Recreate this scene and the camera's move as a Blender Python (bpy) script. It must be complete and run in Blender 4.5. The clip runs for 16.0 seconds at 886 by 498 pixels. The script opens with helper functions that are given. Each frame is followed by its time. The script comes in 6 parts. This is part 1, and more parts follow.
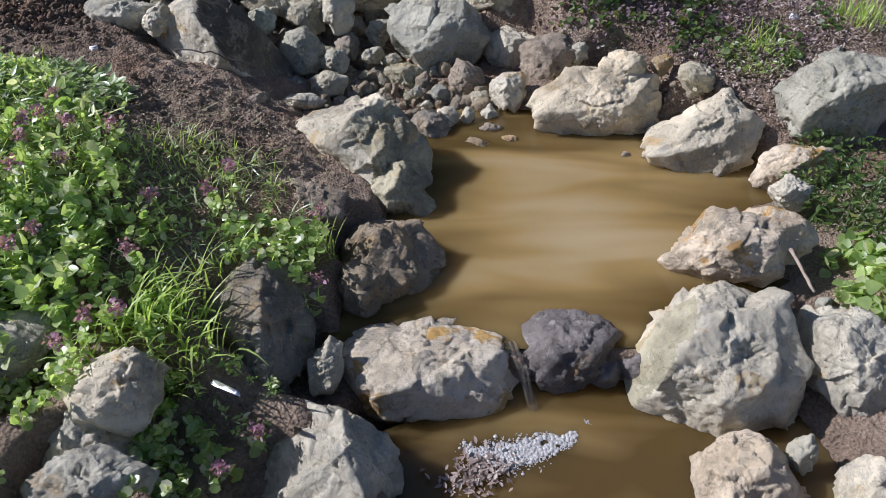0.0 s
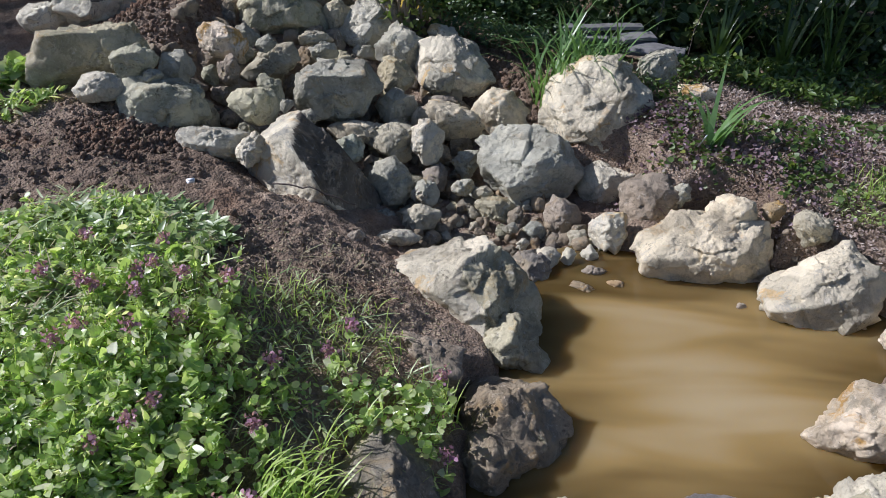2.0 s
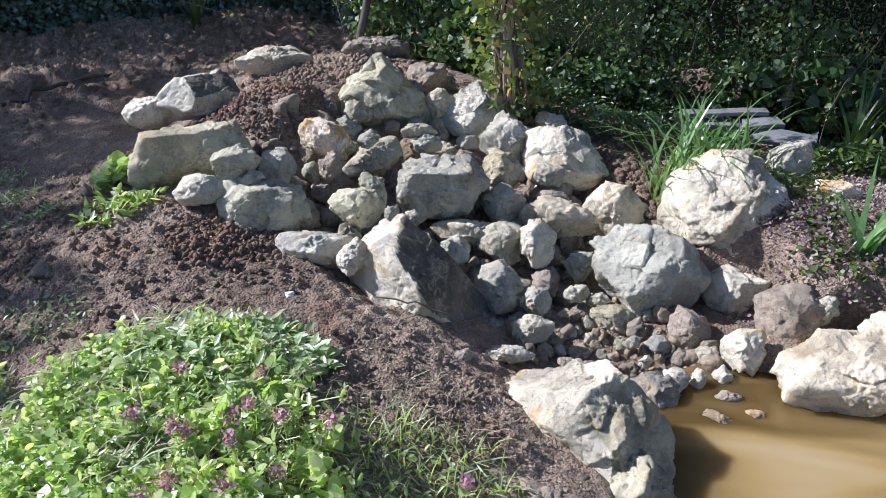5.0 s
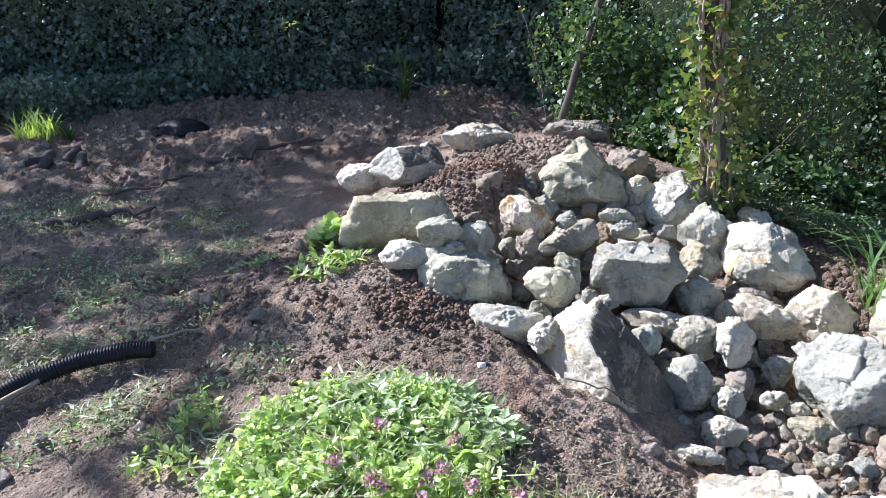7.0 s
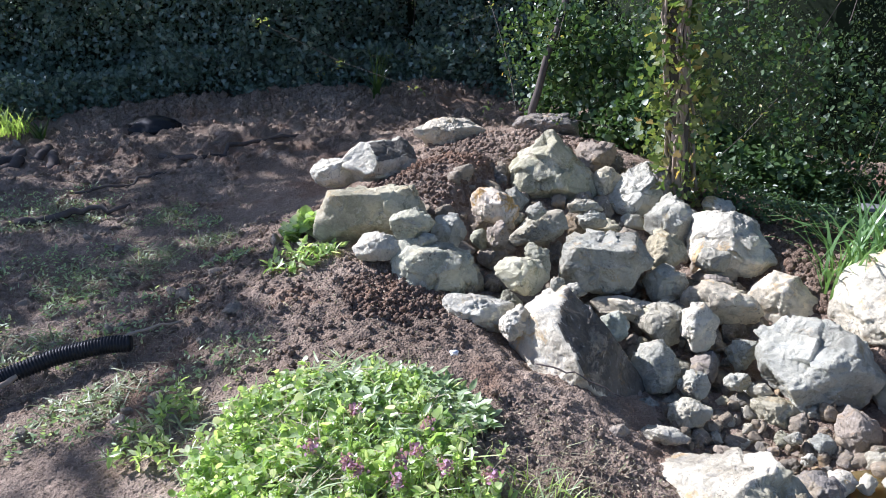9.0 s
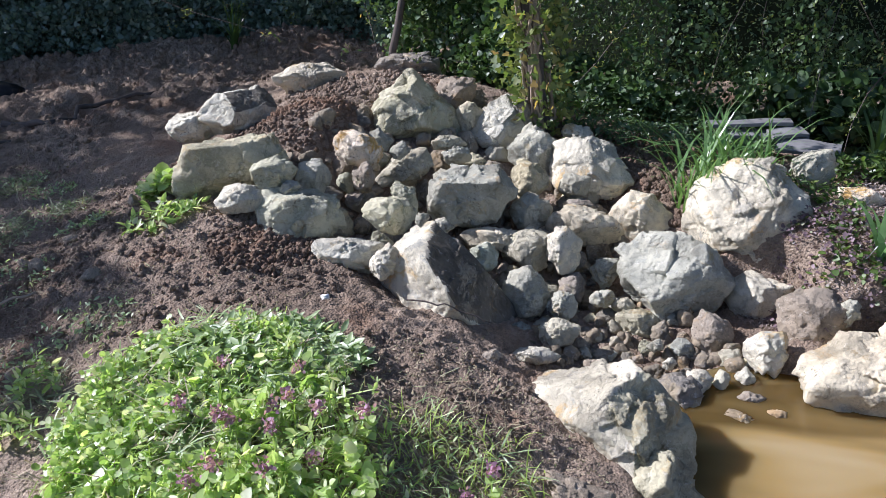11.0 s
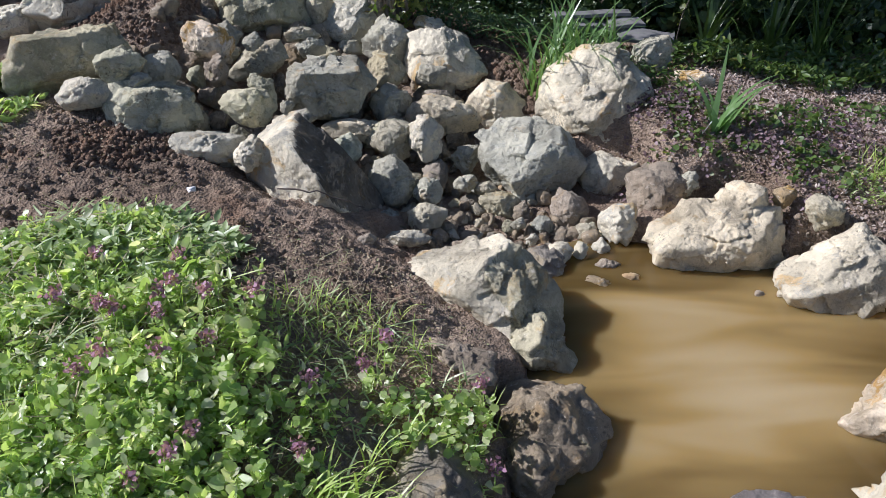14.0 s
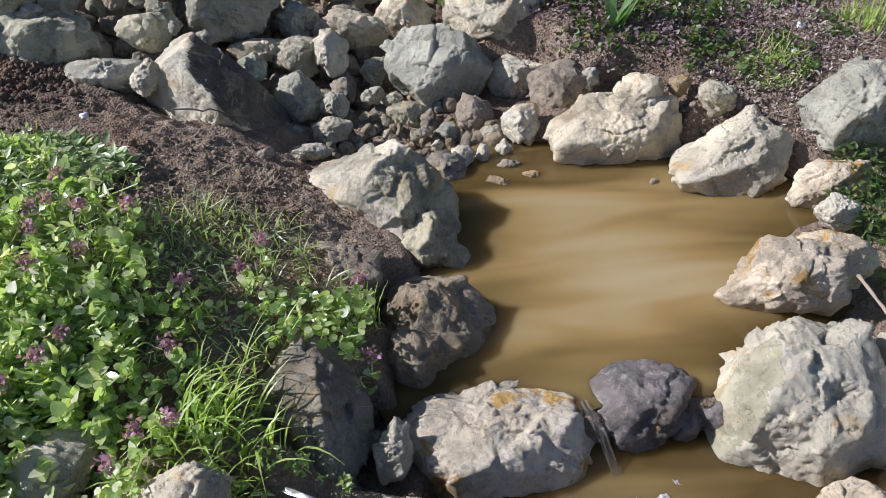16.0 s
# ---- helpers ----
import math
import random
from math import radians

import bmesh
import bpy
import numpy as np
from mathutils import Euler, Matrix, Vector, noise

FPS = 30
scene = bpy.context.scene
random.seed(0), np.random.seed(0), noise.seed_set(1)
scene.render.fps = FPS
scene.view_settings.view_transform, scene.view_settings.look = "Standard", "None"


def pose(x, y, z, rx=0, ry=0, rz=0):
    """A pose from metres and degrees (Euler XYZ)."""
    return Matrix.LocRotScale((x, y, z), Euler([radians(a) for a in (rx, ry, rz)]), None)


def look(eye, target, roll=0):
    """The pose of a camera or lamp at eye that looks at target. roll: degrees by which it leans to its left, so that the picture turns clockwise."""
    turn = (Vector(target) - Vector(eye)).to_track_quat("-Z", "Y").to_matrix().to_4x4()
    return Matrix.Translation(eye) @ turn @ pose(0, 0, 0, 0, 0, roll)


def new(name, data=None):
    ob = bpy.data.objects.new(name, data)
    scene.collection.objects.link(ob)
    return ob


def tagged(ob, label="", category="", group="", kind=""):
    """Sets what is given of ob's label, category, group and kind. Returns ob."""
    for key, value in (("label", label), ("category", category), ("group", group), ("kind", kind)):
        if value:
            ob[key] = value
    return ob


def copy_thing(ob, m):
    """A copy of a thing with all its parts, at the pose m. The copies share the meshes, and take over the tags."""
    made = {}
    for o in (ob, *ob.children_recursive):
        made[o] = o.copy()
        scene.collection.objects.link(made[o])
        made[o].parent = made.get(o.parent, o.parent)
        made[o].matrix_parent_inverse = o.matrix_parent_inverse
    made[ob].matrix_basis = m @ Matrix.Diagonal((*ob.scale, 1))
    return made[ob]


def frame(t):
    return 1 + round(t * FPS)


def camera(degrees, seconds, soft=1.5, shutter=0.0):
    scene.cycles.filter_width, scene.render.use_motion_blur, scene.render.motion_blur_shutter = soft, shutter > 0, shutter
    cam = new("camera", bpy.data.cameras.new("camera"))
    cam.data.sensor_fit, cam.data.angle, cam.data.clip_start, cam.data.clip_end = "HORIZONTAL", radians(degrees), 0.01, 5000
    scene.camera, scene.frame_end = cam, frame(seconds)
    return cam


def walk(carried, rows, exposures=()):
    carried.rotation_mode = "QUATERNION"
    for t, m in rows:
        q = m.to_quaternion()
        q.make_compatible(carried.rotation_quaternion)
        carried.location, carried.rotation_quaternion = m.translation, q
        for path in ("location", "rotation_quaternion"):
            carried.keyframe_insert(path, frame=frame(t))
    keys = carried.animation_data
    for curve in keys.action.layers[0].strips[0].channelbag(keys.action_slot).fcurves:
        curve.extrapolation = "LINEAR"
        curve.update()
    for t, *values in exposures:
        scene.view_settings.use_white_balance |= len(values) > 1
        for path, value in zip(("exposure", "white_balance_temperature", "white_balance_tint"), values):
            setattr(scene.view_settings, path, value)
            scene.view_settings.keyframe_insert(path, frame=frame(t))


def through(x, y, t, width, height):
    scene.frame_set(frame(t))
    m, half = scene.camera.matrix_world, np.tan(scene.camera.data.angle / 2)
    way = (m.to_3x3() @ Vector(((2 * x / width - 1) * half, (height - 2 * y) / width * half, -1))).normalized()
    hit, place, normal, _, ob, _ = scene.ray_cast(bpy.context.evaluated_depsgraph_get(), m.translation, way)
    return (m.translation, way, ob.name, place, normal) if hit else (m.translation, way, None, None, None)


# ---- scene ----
import itertools

cam = camera(56.82, 16.0, soft=0.7)
PATH = [
    (0, (0.218, -0.484, 1.477), (0.883, 0.943, 0.243), -0.62),
    (0.5, (0.191, -0.369, 1.481), (0.814, 1.099, 0.274), -2.00),
    (1, (0.151, -0.276, 1.517), (0.835, 1.211, 0.367), -0.86),
    (1.5, (0.091, -0.206, 1.545), (0.811, 1.309, 0.456), 0.86),
    (2, (0.014, -0.129, 1.549), (0.726, 1.410, 0.488), 1.01),
    (2.5, (-0.014, -0.082, 1.545), (0.657, 1.488, 0.503), 0.72),
    (3, (0.023, 0.021, 1.562), (0.610, 1.632, 0.534), -0.45),
    (3.2, (0.038, 0.057, 1.577), (0.585, 1.680, 0.544), -0.92),
    (5.3, (0.044, 0.170, 1.614), (0.586, 1.869, 0.708), -2.20),
    (5.5, (0.037, 0.167, 1.629), (0.532, 1.895, 0.753), -2.57),
    (6, (-0.007, 0.168, 1.635), (0.342, 1.961, 0.822), -2.88),
    (6.5, (-0.038, 0.170, 1.633), (0.208, 1.989, 0.839), -2.09),
    (7, (-0.057, 0.159, 1.632), (0.115, 1.998, 0.863), -1.42),
    (7.5, (-0.072, 0.134, 1.637), (0.048, 1.980, 0.877), -1.41),
    (8, (-0.068, 0.123, 1.643), (0.071, 1.969, 0.885), -1.06),
    (8.2, (-0.070, 0.117, 1.644), (0.085, 1.962, 0.887), -1.06),
    (10.3, (0.003, 0.077, 1.635), (0.395, 1.835, 0.766), -2.72),
    (10.5, (0.009, 0.078, 1.631), (0.431, 1.823, 0.749), -2.87),
    (11, (0.019, 0.061, 1.615), (0.497, 1.780, 0.712), -3.03),
    (11.5, (0.019, 0.052, 1.597), (0.551, 1.740, 0.666), -3.13),
    (12, (-0.046, 0.070, 1.552), (0.589, 1.686, 0.560), -2.16),
    (12.5, (-0.100, 0.059, 1.551), (0.617, 1.620, 0.527), -0.86),
    (13, (-0.128, 0.058, 1.541), (0.608, 1.604, 0.508), -0.24),
    (13.5, (-0.126, 0.047, 1.539), (0.623, 1.570, 0.481), 0.09),
    (14, (-0.116, 0.027, 1.539), (0.686, 1.505, 0.456), 0.50),
    (14.5, (-0.098, 0.016, 1.525), (0.734, 1.443, 0.397), 0.90),
    (15, (-0.032, -0.010, 1.521), (0.801, 1.389, 0.360), 1.73),
    (15.5, (0.052, -0.102, 1.510), (0.859, 1.303, 0.338), 0.30),
    (16, (0.092, -0.203, 1.493), (0.861, 1.186, 0.277), -3.16),
]
EXPOSURE = [(0, -0.15, 5570, 21), (1.5, -0.18, 5590, 20), (3.2, 0.24, 5490, 21), (5.5, 0.58, 5390, 22), (7, 0.93, 5340, 22),
            (8.2, 0.88, 5340, 22), (10.5, 0.47, 5440, 22), (12.5, 0.34, 5540, 21), (14.5, 0.0, 5640, 20), (16, -0.01, 5640, 20)]
walk(cam, [(t, look(eye, target, roll)) for t, eye, target, roll in PATH], EXPOSURE)

# ---- world and sun ----
SUN_FROM = Vector((-0.66, 0.44, 0.61)).normalized()
world = bpy.data.worlds.new("world")
scene.world = world
world.use_nodes = True
wn = world.node_tree.nodes
sky = wn.new("ShaderNodeTexSky")
sky.sky_type, sky.sun_disc = "NISHITA", False
sky.sun_elevation = math.asin(SUN_FROM.z)
sky.sun_rotation = math.atan2(SUN_FROM.x, SUN_FROM.y)
world.node_tree.links.new(sky.outputs[0], wn["Background"].inputs[0])
wn["Background"].inputs[1].default_value = 0.088
sun = new("sun", bpy.data.lights.new("sun", "SUN"))
sun.data.energy, sun.data.angle, sun.data.color = 5.65, radians(0.5), (1.0, 0.945, 0.85)
sun.matrix_world = look(SUN_FROM * 20, (0, 0, 0))


# ---- materials ----
class Nodes:
    """A short way to write node materials."""

    def __init__(self, name):
        self.mat = bpy.data.materials.new(name)
        self.mat.use_nodes = True
        self.t = self.mat.node_tree
        self.bsdf = self.t.nodes["Principled BSDF"]
        self.bsdf.inputs["Roughness"].default_value = 0.9
        self.bsdf.inputs["Specular IOR Level"].default_value = 0.25

    def node(self, kind, **values):
        n = self.t.nodes.new(kind)
        for key, value in values.items():
            if key in n.inputs:
                self.put(value, n.inputs[key])
        return n

    def put(self, value, socket):
        if hasattr(value, "is_output"):
            self.t.links.new(value, socket)
        else:
            socket.default_value = value

    def coords(self, shift=True):
        c = self.node("ShaderNodeTexCoord").outputs["Object"]
        if not shift:
            return c
        n = self.node("ShaderNodeVectorMath")
        n.operation = "MULTIPLY_ADD"
        self.put(self.node("ShaderNodeObjectInfo").outputs["Random"], n.inputs[0])
        n.inputs[1].default_value = (31, 17, 23)
        self.put(c, n.inputs[2])
        return n.outputs[0]

    def noise(self, at, scale, detail=4, rough=0.6):
        n = self.node("ShaderNodeTexNoise", Scale=scale, Detail=detail, Roughness=rough)
        self.put(at, n.inputs["Vector"])
        return n.outputs["Fac"]

    def voronoi(self, at, scale, feature="F1"):
        n = self.node("ShaderNodeTexVoronoi", Scale=scale)
        n.feature = feature
        self.put(at, n.inputs["Vector"])
        return n.outputs["Distance"]

    def ramp(self, fac, lo, hi, a=0.0, b=1.0):
        n = self.node("ShaderNodeMapRange")
        for k, v in enumerate((fac, lo, hi, a, b)):
            self.put(v, n.inputs[k])
        return n.outputs[0]

    def math(self, op, a, b=0.5):
        n = self.node("ShaderNodeMath")
        n.operation = op
        self.put(a, n.inputs[0])
        self.put(b, n.inputs[1])
        return n.outputs[0]

    def mix(self, fac, a, b, mode="MIX"):
        n = self.node("ShaderNodeMix")
        n.data_type, n.blend_type = "RGBA", mode
        for value, socket in ((fac, n.inputs[0]), (a, n.inputs[6]), (b, n.inputs[7])):
            self.put((*value, 1) if isinstance(value, tuple) else value, socket)
        return n.outputs[2]

    def bump(self, height, strength=0.5, distance=0.01, normal=None):
        n = self.node("ShaderNodeBump", Strength=strength, Distance=distance)
        self.put(height, n.inputs["Height"])
        if normal:
            self.put(normal, n.inputs["Normal"])
        return n.outputs[0]

    def done(self, color, rough=None, normal=None):
        self.put((*color, 1) if isinstance(color, tuple) else color, self.bsdf.inputs["Base Color"])
        if rough is not None:
            self.put(rough, self.bsdf.inputs["Roughness"])
        if normal:
            self.put(normal, self.bsdf.inputs["Normal"])
        return self.mat


def stone_material(name, main, second, stain, stain_low=0.56, patch=(0.32, 0.31, 0.28), patch_low=0.58):
    """Weathered limestone: broad tone changes, sharp-edged stains and crusts, cracks, chipped and smooth areas."""
    m = Nodes(name)
    at = m.coords()
    bent = m.node("ShaderNodeVectorMath")
    bent.operation = "MULTIPLY_ADD"
    m.put(m.node("ShaderNodeTexNoise", Scale=11.0, Detail=5.0, Vector=at).outputs["Color"], bent.inputs[0])
    bent.inputs[1].default_value = (0.12, 0.12, 0.12)
    m.put(at, bent.inputs[2])
    bent = bent.outputs[0]
    broad = m.noise(at, 5.0, 5, 0.6)
    tone = m.mix(m.ramp(broad, 0.42, 0.58), main, second)
    tone = m.mix(m.ramp(m.noise(bent, 6.0, 8, 0.7), stain_low, stain_low + 0.06), tone, stain)
    tone = m.mix(m.ramp(m.noise(bent, 10.0, 9, 0.78), patch_low - 0.03, patch_low + 0.02, 0.0, 0.85), tone, patch)
    dirt = m.ramp(m.noise(bent, 3.6, 9, 0.72), 0.50, 0.64, 0.0, 0.72)
    tone = m.mix(dirt, tone, m.mix(0.65, tone, (0.085, 0.07, 0.045)))
    rough_area = m.ramp(m.noise(at, 7.5, 4), 0.42, 0.58)
    grit = m.ramp(m.noise(at, 95.0, 8, 0.8), 0.50, 0.64, 0.0, 0.5)
    tone = m.mix(m.math("MULTIPLY", grit, rough_area), tone, m.mix(0.6, tone, (0.06, 0.052, 0.042)))
    tone = m.mix(m.ramp(m.noise(bent, 36.0, 8, 0.8), 0.57, 0.66, 0.0, 0.5), tone, (0.86, 0.83, 0.76))
    tone = m.mix(m.ramp(m.noise(bent, 30.0, 8, 0.8), 0.36, 0.44, 0.45, 0.0), tone, m.mix(0.55, tone, (0.10, 0.085, 0.06)))
    own = m.node("ShaderNodeObjectInfo").outputs["Random"]
    tone = m.mix(0.55, tone, m.mix(1.0, tone, m.mix(own, (1.14, 1.0, 0.80), (0.94, 0.98, 1.0)), "MULTIPLY"))
    tone = m.mix(m.ramp(m.noise(bent, 8.5, 7, 0.7), 0.60, 0.68, 0.0, 0.45), tone, (0.52, 0.33, 0.13))
    tone = m.mix(m.ramp(m.noise(bent, 15.0, 8, 0.75), 0.60, 0.68, 0.0, 0.4), tone, (0.36, 0.36, 0.18))
    pock = m.math("MAXIMUM", m.ramp(m.voronoi(bent, 44.0), 0.10, 0.27, 1.0, 0.0), m.ramp(m.voronoi(bent, 105.0), 0.12, 0.28, 1.0, 0.0))
    pock = m.math("MULTIPLY", pock, m.ramp(m.noise(at, 8.0, 4), 0.53, 0.63))
    tone = m.mix(m.math("MULTIPLY", pock, 0.7), tone, (0.085, 0.07, 0.05))
    crack = m.ramp(m.voronoi(bent, 8.0, "DISTANCE_TO_EDGE"), 0.0, 0.022, 1.0, 0.0)
    crack = m.math("MULTIPLY", crack, m.ramp(m.noise(at, 4.0), 0.58, 0.66))
    tone = m.mix(m.math("MULTIPLY", crack, 0.4), tone, (0.07, 0.06, 0.05))
    chips = m.math("MULTIPLY", m.voronoi(bent, 30.0), rough_area)
    low = m.bump(chips, 0.5, 0.02)
    mid = m.bump(m.noise(bent, 26.0, 9, 0.78), 0.7, 0.013, low)
    fine = m.bump(m.math("MULTIPLY", m.noise(at, 190.0, 6, 0.75), m.ramp(rough_area, 0, 1, 0.35, 1.0)), 0.9, 0.007, mid)
    split = m.bump(m.math("ADD", crack, pock), -0.6, 0.008, fine)
    return m.done(tone, 0.88, split)


STONE = {
    "pale": stone_material("pale_limestone", (0.778, 0.724, 0.559), (0.614, 0.577, 0.449), (0.656, 0.503, 0.277), 0.58, (0.511, 0.498, 0.425), 0.58),
    "grey": stone_material("grey_limestone", (0.57, 0.548, 0.425), (0.442, 0.431, 0.341), (0.55, 0.466, 0.283), 0.59, (0.372, 0.374, 0.312), 0.58),
    "moss": stone_material("algae_stained_limestone", (0.589, 0.557, 0.393), (0.461, 0.435, 0.312), (0.491, 0.414, 0.247), 0.56, (0.353, 0.345, 0.238), 0.56),
    "lichen": stone_material("lichened_limestone", (0.55, 0.548, 0.411), (0.452, 0.455, 0.327), (0.687, 0.679, 0.522), 0.54, (0.353, 0.364, 0.247), 0.56),
    "ochre": stone_material("ochre_stained_limestone", (0.829, 0.73, 0.568), (0.694, 0.593, 0.429), (0.596, 0.375, 0.121), 0.55, (0.423, 0.385, 0.289), 0.60),
    "brown": stone_material("brown_sandstone", (0.385, 0.336, 0.268), (0.321, 0.286, 0.234), (0.449, 0.37, 0.251), 0.56, (0.248, 0.227, 0.192), 0.58),
    "rust": stone_material("rusty_stone", (0.449, 0.336, 0.184), (0.385, 0.302, 0.201), (0.498, 0.319, 0.1), 0.50, (0.297, 0.244, 0.167), 0.60),
    "dark": stone_material("wet_dark_stone", (0.191, 0.175, 0.169), (0.258, 0.235, 0.224), (0.143, 0.13, 0.124), 0.55, (0.315, 0.31, 0.298), 0.60),
    # soil streaks, with the shade of the slab's right side in the tone
    "soiled": stone_material("soil_and_shade_limestone", (0.23, 0.203, 0.155), (0.149, 0.135, 0.108), (0.365, 0.324, 0.243), 0.54, (0.121, 0.108, 0.081), 0.58),
    # grey darkened for the shade between stones; two bank boulders share it
    "shade_grey": stone_material("shade_grey_rubble", (0.37, 0.325, 0.245), (0.28, 0.247, 0.188), (0.41, 0.325, 0.205), 0.56, (0.21, 0.185, 0.138), 0.56),
}
STONE["dark"].node_tree.nodes["Principled BSDF"].inputs["Roughness"].default_value = 0.45


def soil_material(name, one, two, dry):
    """Freshly dug loam with dry paler patches and reddish clay."""
    m = Nodes(name)
    at = m.coords(False)
    tone = m.mix(m.ramp(m.noise(at, 1.6, 6), 0.38, 0.62), one, two)
    tone = m.mix(m.ramp(m.noise(at, 3.1, 6, 0.65), 0.55, 0.70), tone, dry)
    tone = m.mix(m.ramp(m.noise(at, 34, 8, 0.75), 0.40, 0.66, 0, 0.55), tone, (0.17, 0.118, 0.085))
    tone = m.mix(m.ramp(m.noise(at, 2.4, 5, 0.6), 0.54, 0.66, 0, 0.55), tone, (0.40, 0.235, 0.135))
    tone = m.mix(m.ramp(m.noise(at, 150, 5, 0.75), 0.35, 0.62, 0.4, 0.0), tone, (0.11, 0.08, 0.06))
    tone = m.mix(m.ramp(m.voronoi(at, 140), 0.0, 0.28, 0.7, 0.0), tone, (0.56, 0.45, 0.35))
    a = m.bump(m.noise(at, 60, 10, 0.75), 0.9, 0.018)
    b = m.bump(m.voronoi(at, 110), 0.9, 0.010, a)
    return m.done(tone, 0.95, b)


def leaf_material(name, one, two, three, through=0.4, gloss=0.5, odd=0.86):
    m = Nodes(name)
    rnd = m.node("ShaderNodeNewGeometry").outputs["Random Per Island"]
    c = m.mix(m.ramp(rnd, 0.0, 0.7), one, two)
    c = m.mix(m.ramp(rnd, odd, odd + 0.11), c, three)
    c = m.mix(m.ramp(m.noise(m.coords(False), 60, 4), 0.3, 0.7, 0, 0.4), c, m.mix(0.5, c, (0.02, 0.035, 0.01)))
    m.bsdf.inputs["Specular IOR Level"].default_value = 0.85
    m.done(c, gloss)
    tr = m.node("ShaderNodeBsdfTranslucent")
    m.put(m.mix(1.0, c, (1.35, 1.4, 0.75), "MULTIPLY"), tr.inputs["Color"])
    mx = m.node("ShaderNodeMixShader", Fac=through)
    m.put(m.bsdf.outputs[0], mx.inputs[1])
    m.put(tr.outputs[0], mx.inputs[2])
    m.put(mx.outputs[0], m.t.nodes["Material Output"].inputs[0])
    return m.mat


def plain_material(name, one, two, scale=20.0, rough=0.8, metal=0.0, stretch=(1, 1, 1), strength=0.4):
    m = Nodes(name)
    n = m.node("ShaderNodeVectorMath")
    n.operation = "MULTIPLY"
    m.put(m.coords(), n.inputs[0])
    n.inputs[1].default_value = stretch
    f = m.noise(n.outputs[0], scale, 6, 0.65)
    m.bsdf.inputs["Metallic"].default_value = metal
    return m.done(m.mix(m.ramp(f, 0.3, 0.7), one, two), rough, m.bump(f, strength, 0.004))


def water_material():
    """Cloudy clay-brown water: light spreads in it, silt drifts in long pale plumes, the skin mirrors."""
    m = Nodes("muddy_water")
    at = m.coords(False)
    turned = m.node("ShaderNodeVectorRotate", Angle=radians(27))
    turned.rotation_type = "Z_AXIS"
    m.put(at, turned.inputs["Vector"])
    drift = m.node("ShaderNodeVectorMath")
    drift.operation = "MULTIPLY"
    m.put(turned.outputs[0], drift.inputs[0])
    drift.inputs[1].default_value = (0.75, 2.6, 1.0)
    swirl = m.node("ShaderNodeTexNoise", Scale=2.2, Detail=2.0, Roughness=0.4, Distortion=0.5)
    m.put(drift.outputs[0], swirl.inputs["Vector"])
    silt = swirl.outputs["Fac"]
    far = m.node("ShaderNodeVectorMath")
    far.operation = "DISTANCE"
    m.put(at, far.inputs[0])
    # pale silt centre, set right so the left margin's shade is in the colour
    far.inputs[1].default_value = (1.44, 1.16, 0)
    plume_and_shade = m.ramp(far.outputs["Value"], 0.05, 0.72, 0.25, -0.19)
    cloud = m.math("ADD", m.ramp(silt, 0.0, 1.0, 0.09, 0.91), plume_and_shade)
    tone = m.mix(m.ramp(cloud, 0.30, 0.58), (0.10, 0.064, 0.020), (0.30, 0.207, 0.078))
    tone = m.mix(m.ramp(cloud, 0.58, 0.90), tone, (0.46, 0.375, 0.222))
    m.bsdf.subsurface_method = "BURLEY"
    m.bsdf.inputs["Subsurface Weight"].default_value = 1.0
    m.bsdf.inputs["Subsurface Radius"].default_value = (1.0, 0.75, 0.4)
    m.bsdf.inputs["Subsurface Scale"].default_value = 0.09
    m.bsdf.inputs["Specular IOR Level"].default_value = 0.5
    m.bsdf.inputs["IOR"].default_value = 1.33
    return m.done(tone, 0.06, m.bump(m.noise(at, 9, 2), 0.05, 0.01))


SOIL = soil_material("garden_soil", (0.325, 0.242, 0.166), (0.51, 0.398, 0.288), (0.71, 0.56, 0.405))
DAMP = soil_material("damp_dug_soil", (0.21, 0.144, 0.097), (0.32, 0.226, 0.150), (0.41, 0.288, 0.185))
WATER = water_material()
CLOVER = leaf_material("fresh_weed_leaves", (0.25, 0.39, 0.10), (0.62, 0.74, 0.32), (0.84, 0.84, 0.62), 0.52, 0.36, 0.74)
WILT = leaf_material("wilted_cut_weeds", (0.26, 0.37, 0.16), (0.52, 0.62, 0.34), (0.70, 0.70, 0.50), 0.4, 0.42)
HAY = leaf_material("drying_cut_grass", (0.22, 0.25, 0.11), (0.38, 0.40, 0.21), (0.58, 0.54, 0.38), 0.25, 0.55)
GRASS = leaf_material("grass_blades", (0.26, 0.40, 0.07), (0.56, 0.70, 0.20), (0.72, 0.70, 0.40), 0.45, 0.42)
IVY = leaf_material("dark_ivy_leaves", (0.12, 0.185, 0.14), (0.19, 0.27, 0.20), (0.32, 0.39, 0.27), 0.2, 0.35)
NETTLE = leaf_material("nettle_leaves", (0.04, 0.09, 0.03), (0.085, 0.15, 0.05), (0.20, 0.27, 0.08), 0.3, 0.45)
SHRUB = leaf_material("shrub_leaves", (0.07, 0.13, 0.03), (0.13, 0.21, 0.045), (0.30, 0.34, 0.08), 0.4, 0.42)
HEDGE = leaf_material("hedge_leaves", (0.045, 0.085, 0.028), (0.085, 0.14, 0.04), (0.24, 0.29, 0.07), 0.3, 0.4)
YELLOW_IVY = leaf_material("sunlit_ivy_leaves", (0.10, 0.17, 0.04), (0.24, 0.28, 0.08), (0.55, 0.38, 0.12), 0.45, 0.42)
LITTER = leaf_material("dead_leaf_litter", (0.26, 0.185, 0.15), (0.44, 0.345, 0.295), (0.62, 0.54, 0.47), 0.15, 0.8, 0.78)
